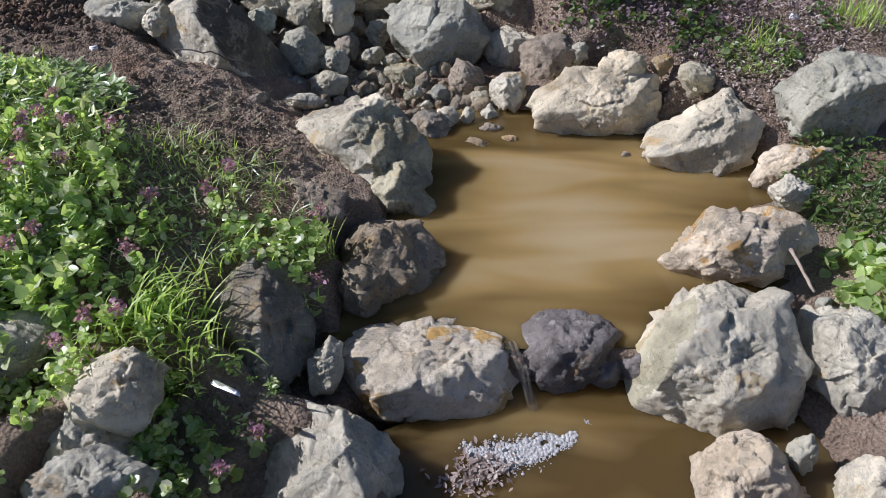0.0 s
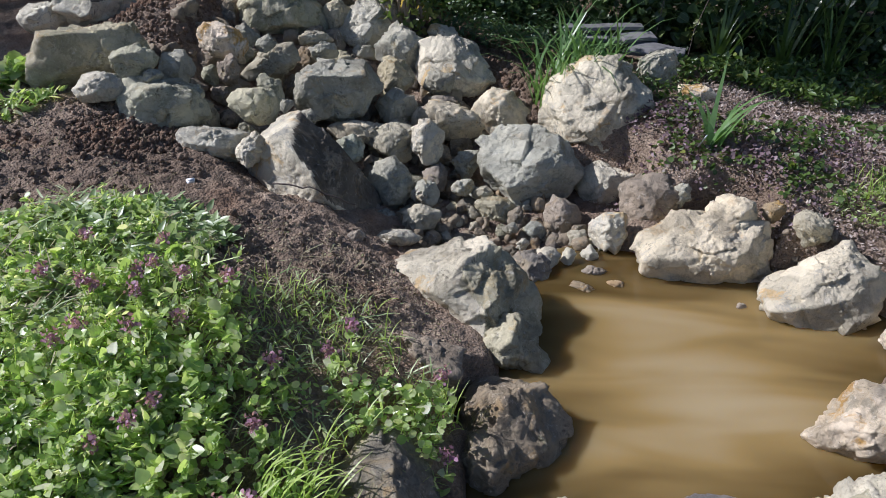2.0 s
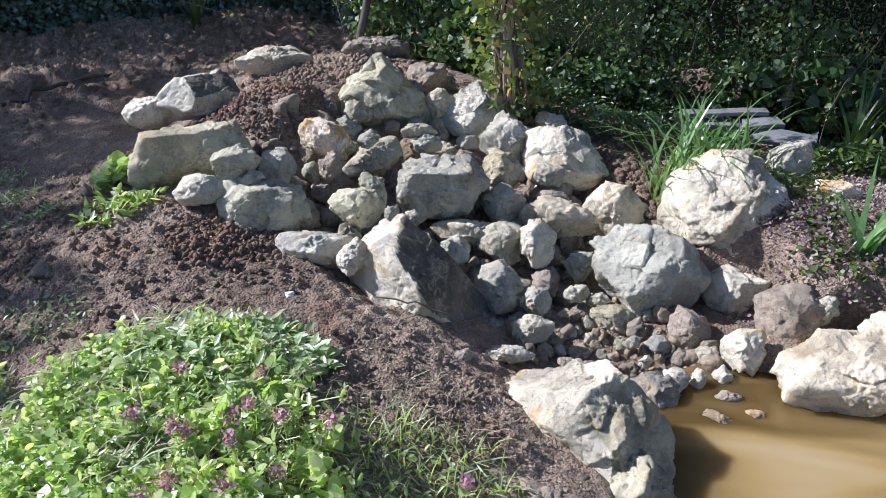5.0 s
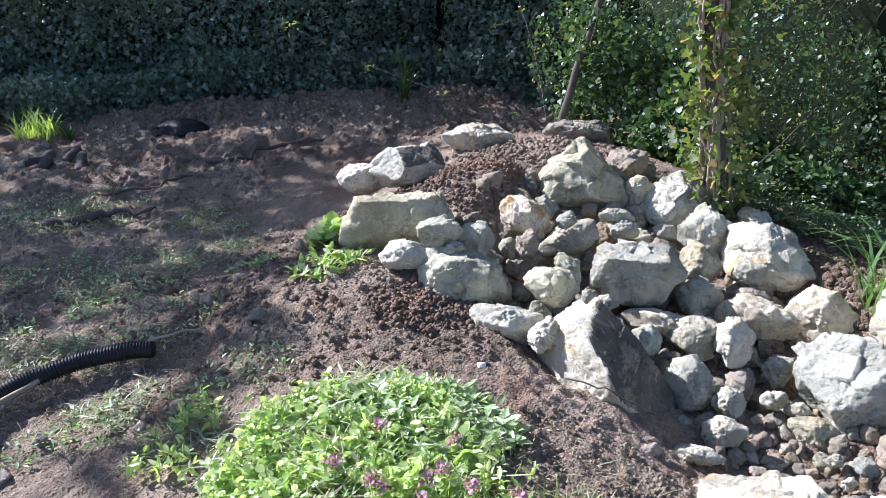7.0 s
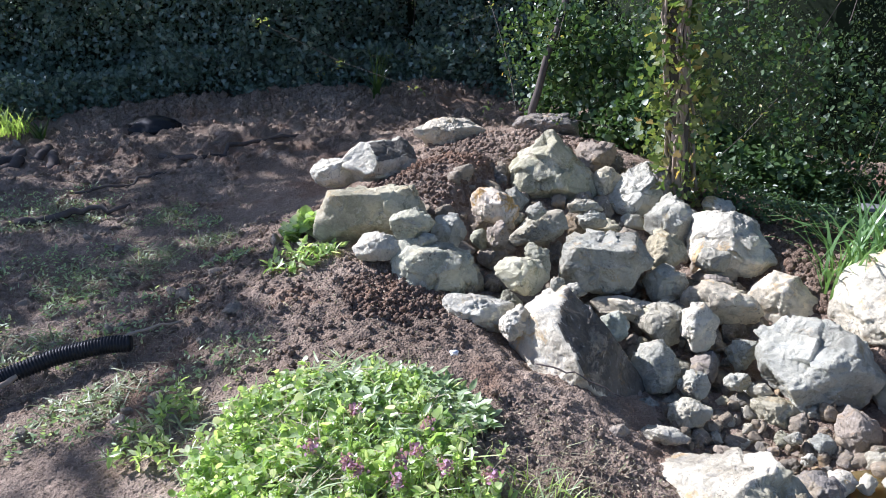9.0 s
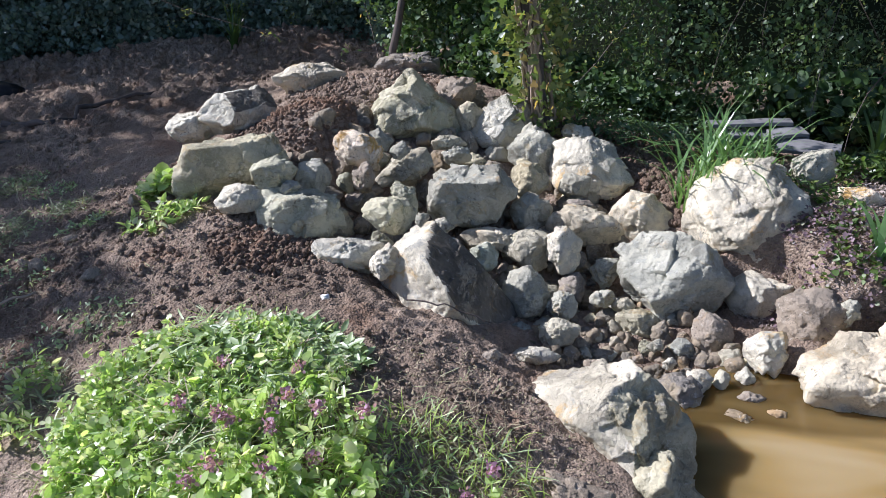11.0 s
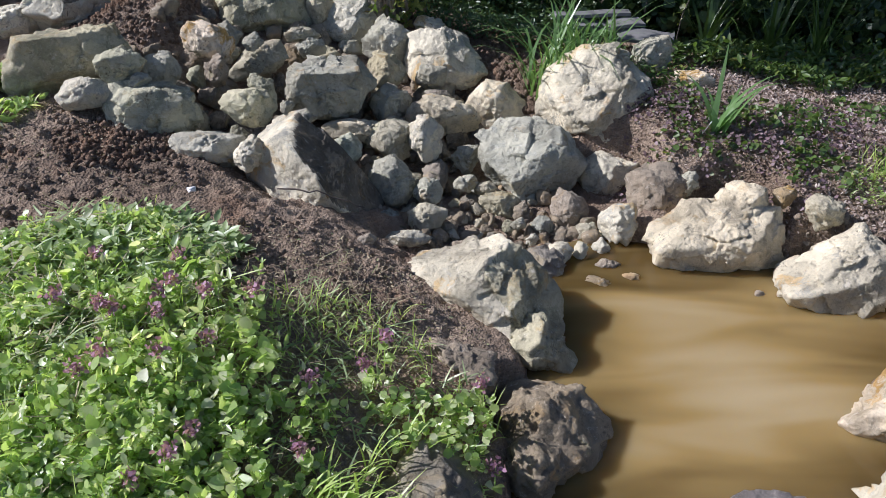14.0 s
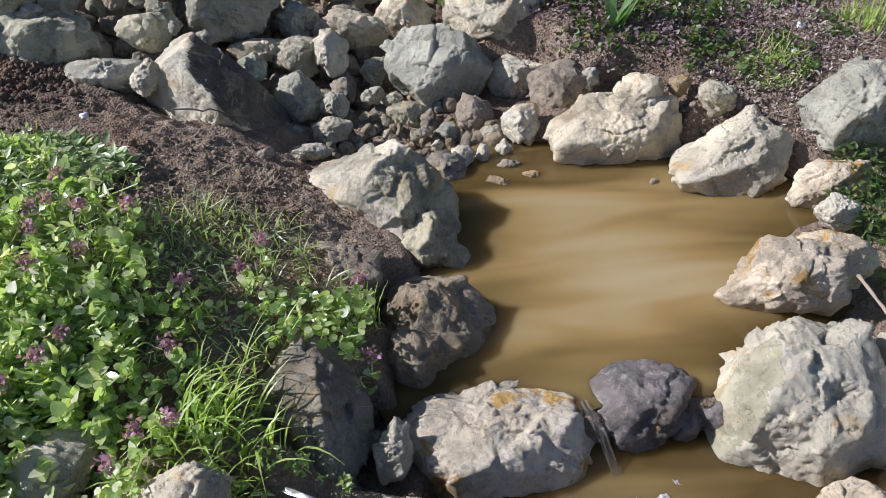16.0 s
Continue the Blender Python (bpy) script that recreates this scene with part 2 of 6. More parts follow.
PURPLE = leaf_material("purplish_weed_leaves", (0.15, 0.10, 0.11), (0.26, 0.17, 0.19), (0.20, 0.27, 0.10), 0.25, 0.6)
STRAW = leaf_material("dry_straw", (0.30, 0.24, 0.14), (0.45, 0.38, 0.24), (0.35, 0.40, 0.18), 0.2, 0.7)
FLOWER = leaf_material("purple_dead_nettle_tops", (0.38, 0.19, 0.28), (0.58, 0.32, 0.46), (0.76, 0.54, 0.66), 0.35, 0.6)
BARK = plain_material("bark", (0.075, 0.062, 0.052), (0.15, 0.125, 0.105), 18, 0.9, 0, (1, 1, 0.3), 1.0)
DRYWOOD = plain_material("dry_wood", (0.27, 0.21, 0.15), (0.40, 0.33, 0.25), 16, 0.85, 0, (1, 1, 0.2), 0.7)
BOARD = plain_material("weathered_grey_board", (0.14, 0.14, 0.135), (0.25, 0.245, 0.235), 12, 0.85, 0, (0.15, 1, 1), 0.6)
PIPE = plain_material("black_plastic", (0.012, 0.012, 0.013), (0.03, 0.03, 0.03), 30, 0.45)
WHITE = plain_material("white_plastic", (0.75, 0.76, 0.76), (0.82, 0.82, 0.8), 30, 0.5)
METAL = plain_material("shiny_sheet_metal", (0.6, 0.6, 0.62), (0.75, 0.75, 0.75), 25, 0.3, 1.0)
SWORD = leaf_material("sword_leaves", (0.05, 0.10, 0.025), (0.09, 0.16, 0.035), (0.22, 0.24, 0.08), 0.3, 0.4)
FOAM = plain_material("white_foam", (0.36, 0.35, 0.33), (0.58, 0.57, 0.54), 60, 0.25)


# ---- building blocks ----
def part(name, bm, material, parent=None, label="", smooth=True):
    me = bpy.data.meshes.new(name)
    bm.to_mesh(me)
    bm.free()
    me.materials.append(material)
    if smooth:
        me.shade_smooth()
    ob = new(name, me)
    ob.parent = parent
    return tagged(ob, label)


def raw(name, verts, faces, material, parent=None, smooth=False):
    me = bpy.data.meshes.new(name)
    if len(verts) < 400:
        me.from_pydata(verts, [], faces)
    else:
        sizes = np.fromiter(map(len, faces), np.int32, len(faces))
        corners = np.fromiter(itertools.chain.from_iterable(faces), np.int32, int(sizes.sum()))
        me.vertices.add(len(verts))
        me.vertices.foreach_set("co", np.asarray(verts, np.float32).ravel())
        me.loops.add(len(corners))
        me.loops.foreach_set("vertex_index", corners)
        me.polygons.add(len(faces))
        me.polygons.foreach_set("loop_start", np.r_[0, np.cumsum(sizes)[:-1]].astype(np.int32))
        me.update(calc_edges=True)
    me.materials.append(material)
    if smooth:
        me.shade_smooth()
    ob = new(name, me)
    ob.parent = parent
    return ob


def grain(p, seed=0):
    """Gradient noise at an array of points, about -1 to 1."""
    p = np.asarray(p, float) + seed * 13.7
    base = np.floor(p).astype(np.int64)
    f = p - base
    u = f * f * f * (f * (f * 6 - 15) + 10)
    total = np.zeros(len(p))
    for corner in range(8):
        o = np.array([corner & 1, corner >> 1 & 1, corner >> 2 & 1])
        q = base + o
        h = (q[:, 0] * 374761393 + q[:, 1] * 668265263 + q[:, 2] * 2147483647) & 0xFFFFFFFF
        h = ((h ^ h >> 13) * 1274126177) & 0xFFFFFFFF
        h = h ^ h >> 16
        a = (h & 1023) / 1023.0 * 2 * np.pi
        z = (h >> 10 & 1023) / 511.5 - 1
        s = np.sqrt(np.maximum(0, 1 - z * z))
        g = np.stack([s * np.cos(a), s * np.sin(a), z], -1)
        w = np.prod(np.where(o == 1, u, 1 - u), 1)
        total += w * ((f - o) * g).sum(1)
    return total * 1.6


def octaves(p, scale, count=4, seed=0, ridged=False):
    total, amp, most = 0, 1.0, 0
    for k in range(count):
        n = grain(p * scale * 2.03**k, seed + k)
        total = total + amp * (1 - 2 * np.abs(n) if ridged else n)
        most += amp
        amp *= 0.52
    return total / most


# ---- ground ----
MOUNDS = [
    (0.02, 1.65, 0.35, 0.109), (-0.15, 2.2, 0.4, 0.071), (0.3, 1.15, 0.35, -0.009), (0.25, 2.5, 0.4, 0.026), (-0.35, 2.8, 0.45, 0.112),
    (0.05, 3.3, 0.4, 0.098), (0.6, 3.6, 0.5, 0.068), (1.2, 3.5, 0.5, 0.190), (0.42, 3.50, 0.20, 0.15), (-0.05, 3.45, 0.2, 0.06), (1.2, 2.9, 0.4, -0.060), (1.6, 2.4, 0.35, -0.070),
    (1.1, 2.2, 0.3, -0.161), (2.0, 2.4, 0.4, 0.140), (2.3, 1.7, 0.4, 0.065), (2.2, 1.0, 0.4, -0.161), (0.55, 4.3, 0.5, 0.191),
    (1.2, 4.3, 0.5, 0.093), (-1, 3.8, 0.7, 0.014), (0.75, 1.4, 0.25, -0.056), (1.45, 1.7, 0.35, -0.234), (1.3, 1.0, 0.35, -0.074),
    (0.9, 0.5, 0.4, -0.303), (1.5, 0.3, 0.4, -0.197), (-1.3, 6.55, 0.35, 0.06), (-0.4, 6.6, 0.4, 0.08), (0.6, 6.3, 0.4, 0.10),
]
# hollows dug for the pool, its arms and the lower pool: x, y, radius, bottom
HOLLOWS = [(1.35, 1.25, 0.36, -0.3), (1.48, 1.66, 0.20, -0.12), (1.85, 1.17, 0.16, -0.12), (0.84, 1.0, 0.17, -0.15), (0.95, 0.46, 0.30, -0.3), (1.05, 0.05, 0.35, -0.35), (0.52, 0.93, 0.12, -0.03), (0.36, 0.76, 0.09, 0.08),
           (1.70, 2.12, 0.16, 0.02), (1.93, 1.71, 0.15, -0.06), (2.0, 1.33, 0.17, -0.06), (1.83, 1.60, 0.13, -0.08), (2.04, 1.14, 0.13, -0.07), (0.14, 0.84, 0.10, 0.07), (-0.10, 1.02, 0.10, 0.12), (0.85, 1.27, 0.12, -0.12), (0.0, 0.72, 0.1, 0.02), (0.42, 1.05, 0.10, 0.0), (0.68, 0.70, 0.12, -0.25), (1.1, 0.58, 0.12, -0.25), (0.27, 2.93, 0.11, 0.29), (0.3, 3.12, 0.09, 0.34), (0.25, 0.70, 0.13, 0.0), (0.33, 0.60, 0.11, -0.04)]


# the clay sill under the stones between the two pools
DAM_X, DAM_Y = (0.4, 0.65, 0.80, 1.02, 1.15, 1.30, 1.43, 1.7, 2.2), (1.00, 0.93, 0.865, 0.765, 0.715, 0.63, 0.56, 0.62, 0.70)


def lay(x, y):
    """Height of the ground before its crumbs."""
    x, y = np.asarray(x, float), np.asarray(y, float)
    z = 0.2 + sum(h * np.exp(-((x - a) ** 2 + (y - b) ** 2) / (2 * r * r)) for a, b, r, h in MOUNDS)
    # the bed under the stacked stones lies deeper than their faces
    d = np.maximum(np.abs(x - 0.97 + 0.35 * (y - 2.9)) / 0.66, np.abs(y - 3.02) / 0.66)
    z = z - 0.10 * np.clip((1.1 - d) / 0.3, 0, 1) * np.clip((x - 0.25 - 0.6 * (y - 3.1)) / 0.2, 0, 1)
    for a, b, r, low in HOLLOWS:
        d = np.hypot(x - a, y - b) / r
        k = np.clip((1.45 - d) / 0.55, 0, 1)
        k = k * k * (3 - 2 * k)
        z = z * (1 - k) + np.minimum(z, low) * k
    edge = np.interp(x, DAM_X, DAM_Y)
    dam = np.where(np.abs(x - 0.995) < 0.03, -0.014, np.where(np.abs(x - 1.08) < 0.28, -0.004, 0.008)) - 7.0 * np.maximum(0, np.abs(y - edge) - 0.03)
    return np.where((x > 0.4) & (x < 2.2), np.maximum(z, dam), z)


def crumbs(x, y):
    """Clods and crumbs of the dug soil."""
    p = np.stack([x, y, 0 * x], -1)
    soft = np.clip(1.3 - np.hypot(x - 0.2, (y - 2.6) * 0.8) / 2.2, 0.8, 1)
    dug = np.clip((y - 4.2) / 1.2, 0, 1) * (0.06 * octaves(p, 3.2, 3, 12, True) + 0.045 * octaves(p, 11, 3, 14))
    flat = np.where((x > 0.4) & (x < 2.2), np.clip(np.abs(y - np.interp(x, DAM_X, DAM_Y)) / 0.2, 0.1, 1), 1)
    out = np.maximum(np.maximum(-2.4 - x, x - 3.0), np.maximum(0.2 - y, y - 6.6))
    flat = flat * np.clip(1 - out / 0.5, 0, 1)
    return flat * (dug + 0.03 * octaves(p, 2.2, 3, 3) + soft * (0.015 * octaves(p, 9, 3, 7, True) + 0.015 * octaves(p, 34, 3, 9) + 0.014 * octaves(p, 14, 3, 19)))


def spread(lo, hi, step, far):
    core = list(np.arange(lo, hi, step))
    out, d = [], step
    a = lo
    left = []
    while a > -far:
        d *= 1.35
        a -= d
        left.append(a)
    d, a = step, core[-1]
    while a < far:
        d *= 1.35
        a += d
        out.append(a)
    return np.array(left[::-1] + core + out)


def ground():
    xs, ys = spread(-2.4, 3.0, 0.0105, 400), spread(0.2, 6.6, 0.0105, 400)
    gx, gy = np.meshgrid(xs, ys)
    x, y = gx.ravel(), gy.ravel()
    near = (np.abs(x) < 12) & (np.abs(y) < 14)
    z = lay(x, y)
    z[near] += crumbs(x[near], y[near])
    n, m = len(xs), len(ys)
    i = np.arange(n * m).reshape(m, n)
    faces = np.stack([i[:-1, :-1], i[:-1, 1:], i[1:, 1:], i[1:, :-1]], -1).reshape(-1, 4)
    me = bpy.data.meshes.new("ground")
    me.vertices.add(n * m)
    me.vertices.foreach_set("co", np.stack([x, y, z], -1).ravel())
    me.loops.add(faces.size)
    me.loops.foreach_set("vertex_index", faces.ravel())
    me.polygons.add(len(faces))
    me.polygons.foreach_set("loop_start", np.arange(0, faces.size, 4))
    me.update(calc_edges=True)
    me.materials.append(SOIL)
    me.shade_smooth()
    tagged(new("ground", me), "dug brown garden soil with clods round the pool", "soil", kind="structure")


ground()


def pool(name, cx, cy, rx, ry, z, label, above=1):
    """A sheet of water on one side of the sill."""
    bm = bmesh.new()
    bmesh.ops.create_grid(bm, x_segments=60, y_segments=60, size=1)
    for v in bm.verts:
        x, y = cx + v.co.x * rx, cy + v.co.y * ry
        edge = float(np.interp(x, DAM_X, DAM_Y))
        v.co = (x, max(y, edge) if above > 0 else min(y, edge), z)
    bmesh.ops.dissolve_degenerate(bm, dist=0.0005, edges=bm.edges)
    tagged(part(name, bm, WATER), label, "water", kind="structure")


pool("water_upper", 1.4, 1.27, 0.82, 0.69, 0.0, "still cloudy yellow-brown water in the stone-edged pool")
pool("water_lower", 1.0, 0.25, 0.75, 0.49, -0.08, "shallow cloudy brown water below the spillway", -1)

# ---- stones ----
ICO = {}


def ball(level):
    if level not in ICO:
        bm = bmesh.new()
        bmesh.ops.create_icosphere(bm, subdivisions=level, radius=1)
        v = np.array([w.co[:] for w in bm.verts])
        ICO[level] = v / np.linalg.norm(v, axis=1)[:, None], [[w.index for w in f.verts] for f in bm.faces]
        bm.free()
    return ICO[level]


def rock(kind, x, y, z, yaw, tilt, sides, deep, seed, name="boulder", label="", group="", sharp=90, rough=1.0, facets=(), stained=None, stain="soiled", into=None, slot=0):
    """A broken stone: eight flanks at the given reach, turned by yaw and tilt, front and back facets, then wear."""
    rng = np.random.RandomState(seed)
    size = np.mean(sides) * 2
    d, faces = ball(6 if size > 0.27 else 5 if size > 0.11 else 4)
    normals, reach = [], []
    for k, s in enumerate(sides):
        a = k * math.pi / 4
        for lean in (rng.uniform(0.05, 0.4), -rng.uniform(0.2, 0.85)):
            normals.append((math.cos(a) * math.cos(lean), math.sin(lean), math.sin(a) * math.cos(lean)))
            reach.append(max(s, 0.01) * 1.05 * math.cos(lean))
    up = sides[2]
    wide = np.array([(sides[0] + sides[4]) / 2, deep, (sides[2] + sides[6]) / 2])
    free = [((rng.normal(0, 0.3), -0.5, 0.85), (0, -0.6 * deep, 0.6 * up)), ((-0.7, -0.7, rng.normal(-0.15, 0.3)), (0, -0.9 * deep, 0)),
            ((0.7, -0.7, rng.normal(-0.2, 0.3)), (0, -0.9 * deep, 0)), ((rng.normal(0, 0.4), -1, rng.normal(-0.1, 0.4)), (0, -0.9 * deep, 0))]
    for n, at in facets or free:
        n = np.array(n, float) / (1 if facets else wide)
        n /= np.linalg.norm(n)
        normals.append(n)
        reach.append(max(float(n @ np.array(at)), 0.3 * deep))
    for _ in range(4):
        v = np.array([rng.normal(0, 0.6), 1, rng.normal(0, 0.6)])
        normals.append(v / np.linalg.norm(v))
        reach.append(deep * rng.uniform(0.75, 1.05))
    for _ in range(6 if facets else 10):
        # corners knocked off
        v = np.array([rng.normal(0, 0.8), -abs(rng.normal(0.3, 0.5)), rng.normal(0.1, 0.8)])
        u = v * wide / np.linalg.norm(v * wide)
        n = v / wide / np.linalg.norm(v / wide)
        far = 1 / max(float(np.dot(m, u)) / r for m, r in zip(normals, reach))
        normals.append(n)
        reach.append(rng.uniform(0.90, 0.985) * far * float(n @ u))
    c = np.clip(d @ np.array(normals).T / np.array(reach), 0, None)
    uneven = d + 0.07 * np.stack([octaves(d, 3.0, 4, seed + k) for k in (20, 30, 40)], -1)
    side = np.array(normals)[np.argmax(uneven @ np.array(normals).T / np.array(reach), 1)]
    r = (c**sharp).sum(1) ** (-1 / sharp)
    p = d * r[:, None]
    q = p / size
    w = p / 0.3
    # fracture faces: cells that are each tipped and set back a little
    cells = q[rng.choice(len(q), 60, replace=False)]
    bent = q + 0.05 * np.stack([octaves(q, 5.0, 3, seed + k) for k in (50, 60, 70)], -1)
    gap = ((bent[:, None] - cells[None]) ** 2).sum(2)
    own = np.argmin(gap, 1)
    tip, back = rng.normal(0, 0.17, (60, 3)), rng.normal(0, 0.010, 60)
    broken = ((q - cells[own]) * tip[own]).sum(1) + back[own]
    wear = 0.02 * octaves(q, 1.9, 2, seed) + 0.018 * octaves(q, 4.2, 4, seed + 5, True) + 0.016 * np.floor(octaves(q, 2.6, 2, seed + 3) * 4) / 4 + broken
    pits = np.maximum(0, octaves(w, 7, 3, seed + 9) - 0.12) + 0.6 * np.maximum(0, octaves(w, 20, 2, seed + 2) - 0.15)
    patchy = np.clip(0.4 + 2.0 * octaves(w, 1.7, 2, seed + 6), 0, 1.3)
    wear = (wear + 0.012) * size * rough - 0.032 * pits * patchy + 0.005 * octaves(w, 6, 3, seed + 8) + 0.006 * patchy * octaves(w, 15, 3, seed + 1)
    p = p + d * wear[:, None]
    at = pose(x, y, z, tilt, 0, yaw)
    if into:
        bpy.context.view_layer.update()
        old = into.data
        v = np.zeros(len(old.vertices) * 3)
        old.vertices.foreach_get("co", v)
        m = np.array(into.matrix_world.inverted() @ at)
        both = np.r_[v.reshape(-1, 3), p @ m[:3, :3].T + m[:3, 3]]
        kept = [f.material_index for f in old.polygons]
        quads = [tuple(f.vertices) for f in old.polygons] + [tuple(i + len(old.vertices) for i in f) for f in faces]
        old.clear_geometry()
        old.from_pydata(both.tolist(), [], quads)
        old.shade_smooth()
        old.polygons.foreach_set("material_index", kept + [slot] * len(faces))
        bpy.context.view_layer.update()
        return into
    ob = raw(name, p.tolist(), faces, STONE[kind], smooth=True)
    ob.matrix_world = at
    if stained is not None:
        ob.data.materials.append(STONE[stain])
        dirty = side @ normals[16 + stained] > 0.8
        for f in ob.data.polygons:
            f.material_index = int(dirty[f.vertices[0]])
    return tagged(ob, label, "rock", group)


whole = rock("pale", 0.954, 1.702, 0.089, -29.9, -35.9, (0.260, 0.166, 0.230, 0.297, 0.258, 0.111, 0.226, 0.323), 0.20, 192, "boulder", "large ridged pale cream limestone boulder sloping into the pool", "stones round the pool", facets=(((-0.40, -0.42, 0.82), (-0.06, -0.13, 0.05)), ((0.74, -0.62, 0.25), (0.04, -0.18, 0.0))), stained=1, stain="moss")
rock("pale", 0.992, 1.486, 0.050, -34.4, -39.1, (0.112, 0.061, 0.088, 0.099, 0.107, 0.107, 0.089, 0.120), 0.11, 193, into=whole, facets=(((0.72, -0.62, 0.25), (0.0, -0.08, 0.0)), ((-0.3, -0.75, 0.5), (-0.03, -0.08, 0.0))), slot=1)
rock("brown", 0.707, 1.456, 0.133, -26.8, -40.2, (0.114, 0.070, 0.097, 0.133, 0.113, 0.049, 0.096, 0.128), 0.08, 58, "stone", "flat brown stone half sunk in the bank above the pool", "stones round the pool", facets=(((0.1, -0.55, 0.8), (0.0, -0.06, 0.0)), ((-0.4, -0.9, -0.2), (0.0, -0.07, 0.0))))
whole = rock("shade_grey", 0.839, 1.212, 0.010, -35.5, -45.2, (0.136, 0.131, 0.166, 0.179, 0.136, 0.210, 0.172, 0.153), 0.17, 499, "boulder", "jagged mud-stained grey limestone boulder at the edge of the pool", "stones round the pool", rough=0.9, facets=(((-0.30, -0.30, 0.9), (-0.04, -0.06, 0.09)), ((0.62, -0.7, 0.35), (0.0, -0.14, 0.0)), ((-0.5, -0.85, 0.1), (0.0, -0.14, 0.0))))
rock("brown", 0.736, 1.118, 0.032, -34.3, -47.5, (0.101, 0.092, 0.085, 0.114, 0.097, 0.126, 0.086, 0.106), 0.11, 501, into=whole)
rock("shade_grey", 0.424, 1.056, 0.055, -7.6, -42.5, (0.139, 0.171, 0.173, 0.143, 0.131, 0.178, 0.184, 0.195), 0.150, 496, "boulder", "rough olive-brown stained limestone boulder in the bank below the weeds", "stones round the pool", facets=(((-0.5, -0.78, 0.38), (-0.02, -0.13, 0.0)), ((0.7, -0.7, 0.1), (0.02, -0.13, 0.0)), ((0.0, -0.4, 0.92), (0.0, -0.08, 0.14))))
rock("pale", 0.545, 0.887, 0.043, -13.4, -45.5, (0.052, 0.089, 0.082, 0.043, 0.045, 0.071, 0.081, 0.046), 0.046, 487, "cobble", "small pale cream limestone cobble at the edge of the pool", "stones round the pool")
rock("ochre", 0.797, 0.859, -0.064, -23.3, -46.8, (0.228, 0.184, 0.131, 0.198, 0.229, 0.187, 0.125, 0.209), 0.150, 14, "boulder", "rough ochre-stained limestone boulder at the edge of the pool", "stones round the pool", rough=0.7, facets=(((-0.25, -0.45, 0.86), (0.0, -0.10, 0.095)), ((0.3, -0.92, -0.15), (0.05, -0.145, 0.0))))
rock("dark", 1.148, 0.725, -0.029, -37.6, -44.6, (0.134, 0.126, 0.103, 0.124, 0.145, 0.132, 0.109, 0.087), 0.110, 572, "stone", "rough wet dark purplish stone at the edge of the pool", "stones round the pool", facets=(((0.0, -0.7, 0.72), (0.000, -0.079, 0.011)), ((0.2, -0.95, -0.3), (0.000, -0.089, -0.011))))
rock("pale", 1.432, 0.524, -0.011, -50.3, -43.3, (0.203, 0.187, 0.228, 0.197, 0.223, 0.232, 0.209, 0.189), 0.190, 644, "boulder", "large rough pale cream limestone boulder below the pool", "stones round the pool", facets=(((0.15, -0.75, 0.62), (0.000, -0.154, 0.048)), ((-0.75, -0.62, -0.1), (-0.097, -0.154, 0.000)), ((0.2, -0.9, -0.4), (0.000, -0.162, -0.048))), stained=1, stain="moss")
rock("pale", 1.697, 0.351, 0.026, -60.6, -40.5, (0.155, 0.097, 0.143, 0.196, 0.143, 0.100, 0.140, 0.195), 0.111, 705, "stone", "rough pale cream limestone stone below the pool", "stones round the pool")
whole = rock("ochre", 1.678, 0.777, 0.084, -49.2, -35.8, (0.178, 0.172, 0.100, 0.141, 0.177, 0.203, 0.110, 0.153), 0.107, 82, "stone", "rough ochre-stained limestone stone at the edge of the pool", "stones round the pool")
rock("ochre", 1.809, 0.761, 0.100, -51.9, -34.3, (0.109, 0.110, 0.072, 0.102, 0.120, 0.068, 0.080, 0.095), 0.078, 264, into=whole)
rock("pale", 2.035, 1.319, 0.059, -57.3, -30.7, (0.167, 0.243, 0.215, 0.112, 0.176, 0.256, 0.203, 0.135), 0.16, 205, "boulder", "long rough pale limestone boulder leaning into the pool", "stones round the pool", facets=(((-0.5, -0.55, 0.65), (-0.03, -0.09, 0.02)), ((0.4, -0.85, -0.25), (0.02, -0.12, 0.0))))
whole = rock("pale", 1.843, 1.645, 0.061, -37.3, -27.9, (0.197, 0.205, 0.126, 0.194, 0.219, 0.218, 0.143, 0.163), 0.128, 343, "boulder", "rough pale cream limestone boulder at the edge of the pool", "stones round the pool", facets=(((-0.15, -0.75, 0.6), (0.000, -0.109, 0.025)), ((-0.1, -0.85, -0.5), (0.000, -0.122, -0.032)), ((0.75, -0.6, 0.1), (0.099, -0.103, 0.000))))
rock("pale", 1.932, 1.681, 0.160, -38.4, -25.5, (0.115, 0.097, 0.092, 0.078, 0.108, 0.106, 0.089, 0.105), 0.081, 101, into=whole)
rock("grey", 2.392, 1.146, 0.204, -53.1, -25.1, (0.241, 0.193, 0.158, 0.153, 0.198, 0.256, 0.182, 0.222), 0.138, 141, "boulder", "rough grey weathered limestone boulder at the edge of the pool", "stones round the pool")
rock("ochre", 2.154, 1.037, 0.062, -51.8, -29.9, (0.150, 0.185, 0.112, 0.090, 0.169, 0.185, 0.123, 0.077), 0.105, 240, "stone", "rough ochre-stained limestone stone at the edge of the pool", "stones round the pool")
rock("pale", 1.997, 0.905, 0.102, -52.0, -31.3, (0.085, 0.078, 0.053, 0.042, 0.071, 0.089, 0.055, 0.083), 0.054, 795, "stone", "small pale cream limestone stone at the edge of the pool", "stones round the pool")
rock("grey", 2.109, 1.481, 0.188, -43.9, -25.3, (0.078, 0.085, 0.058, 0.065, 0.083, 0.058, 0.064, 0.084), 0.056, 472, "stone", "small grey weathered limestone stone at the edge of the pool", "stones round the pool")
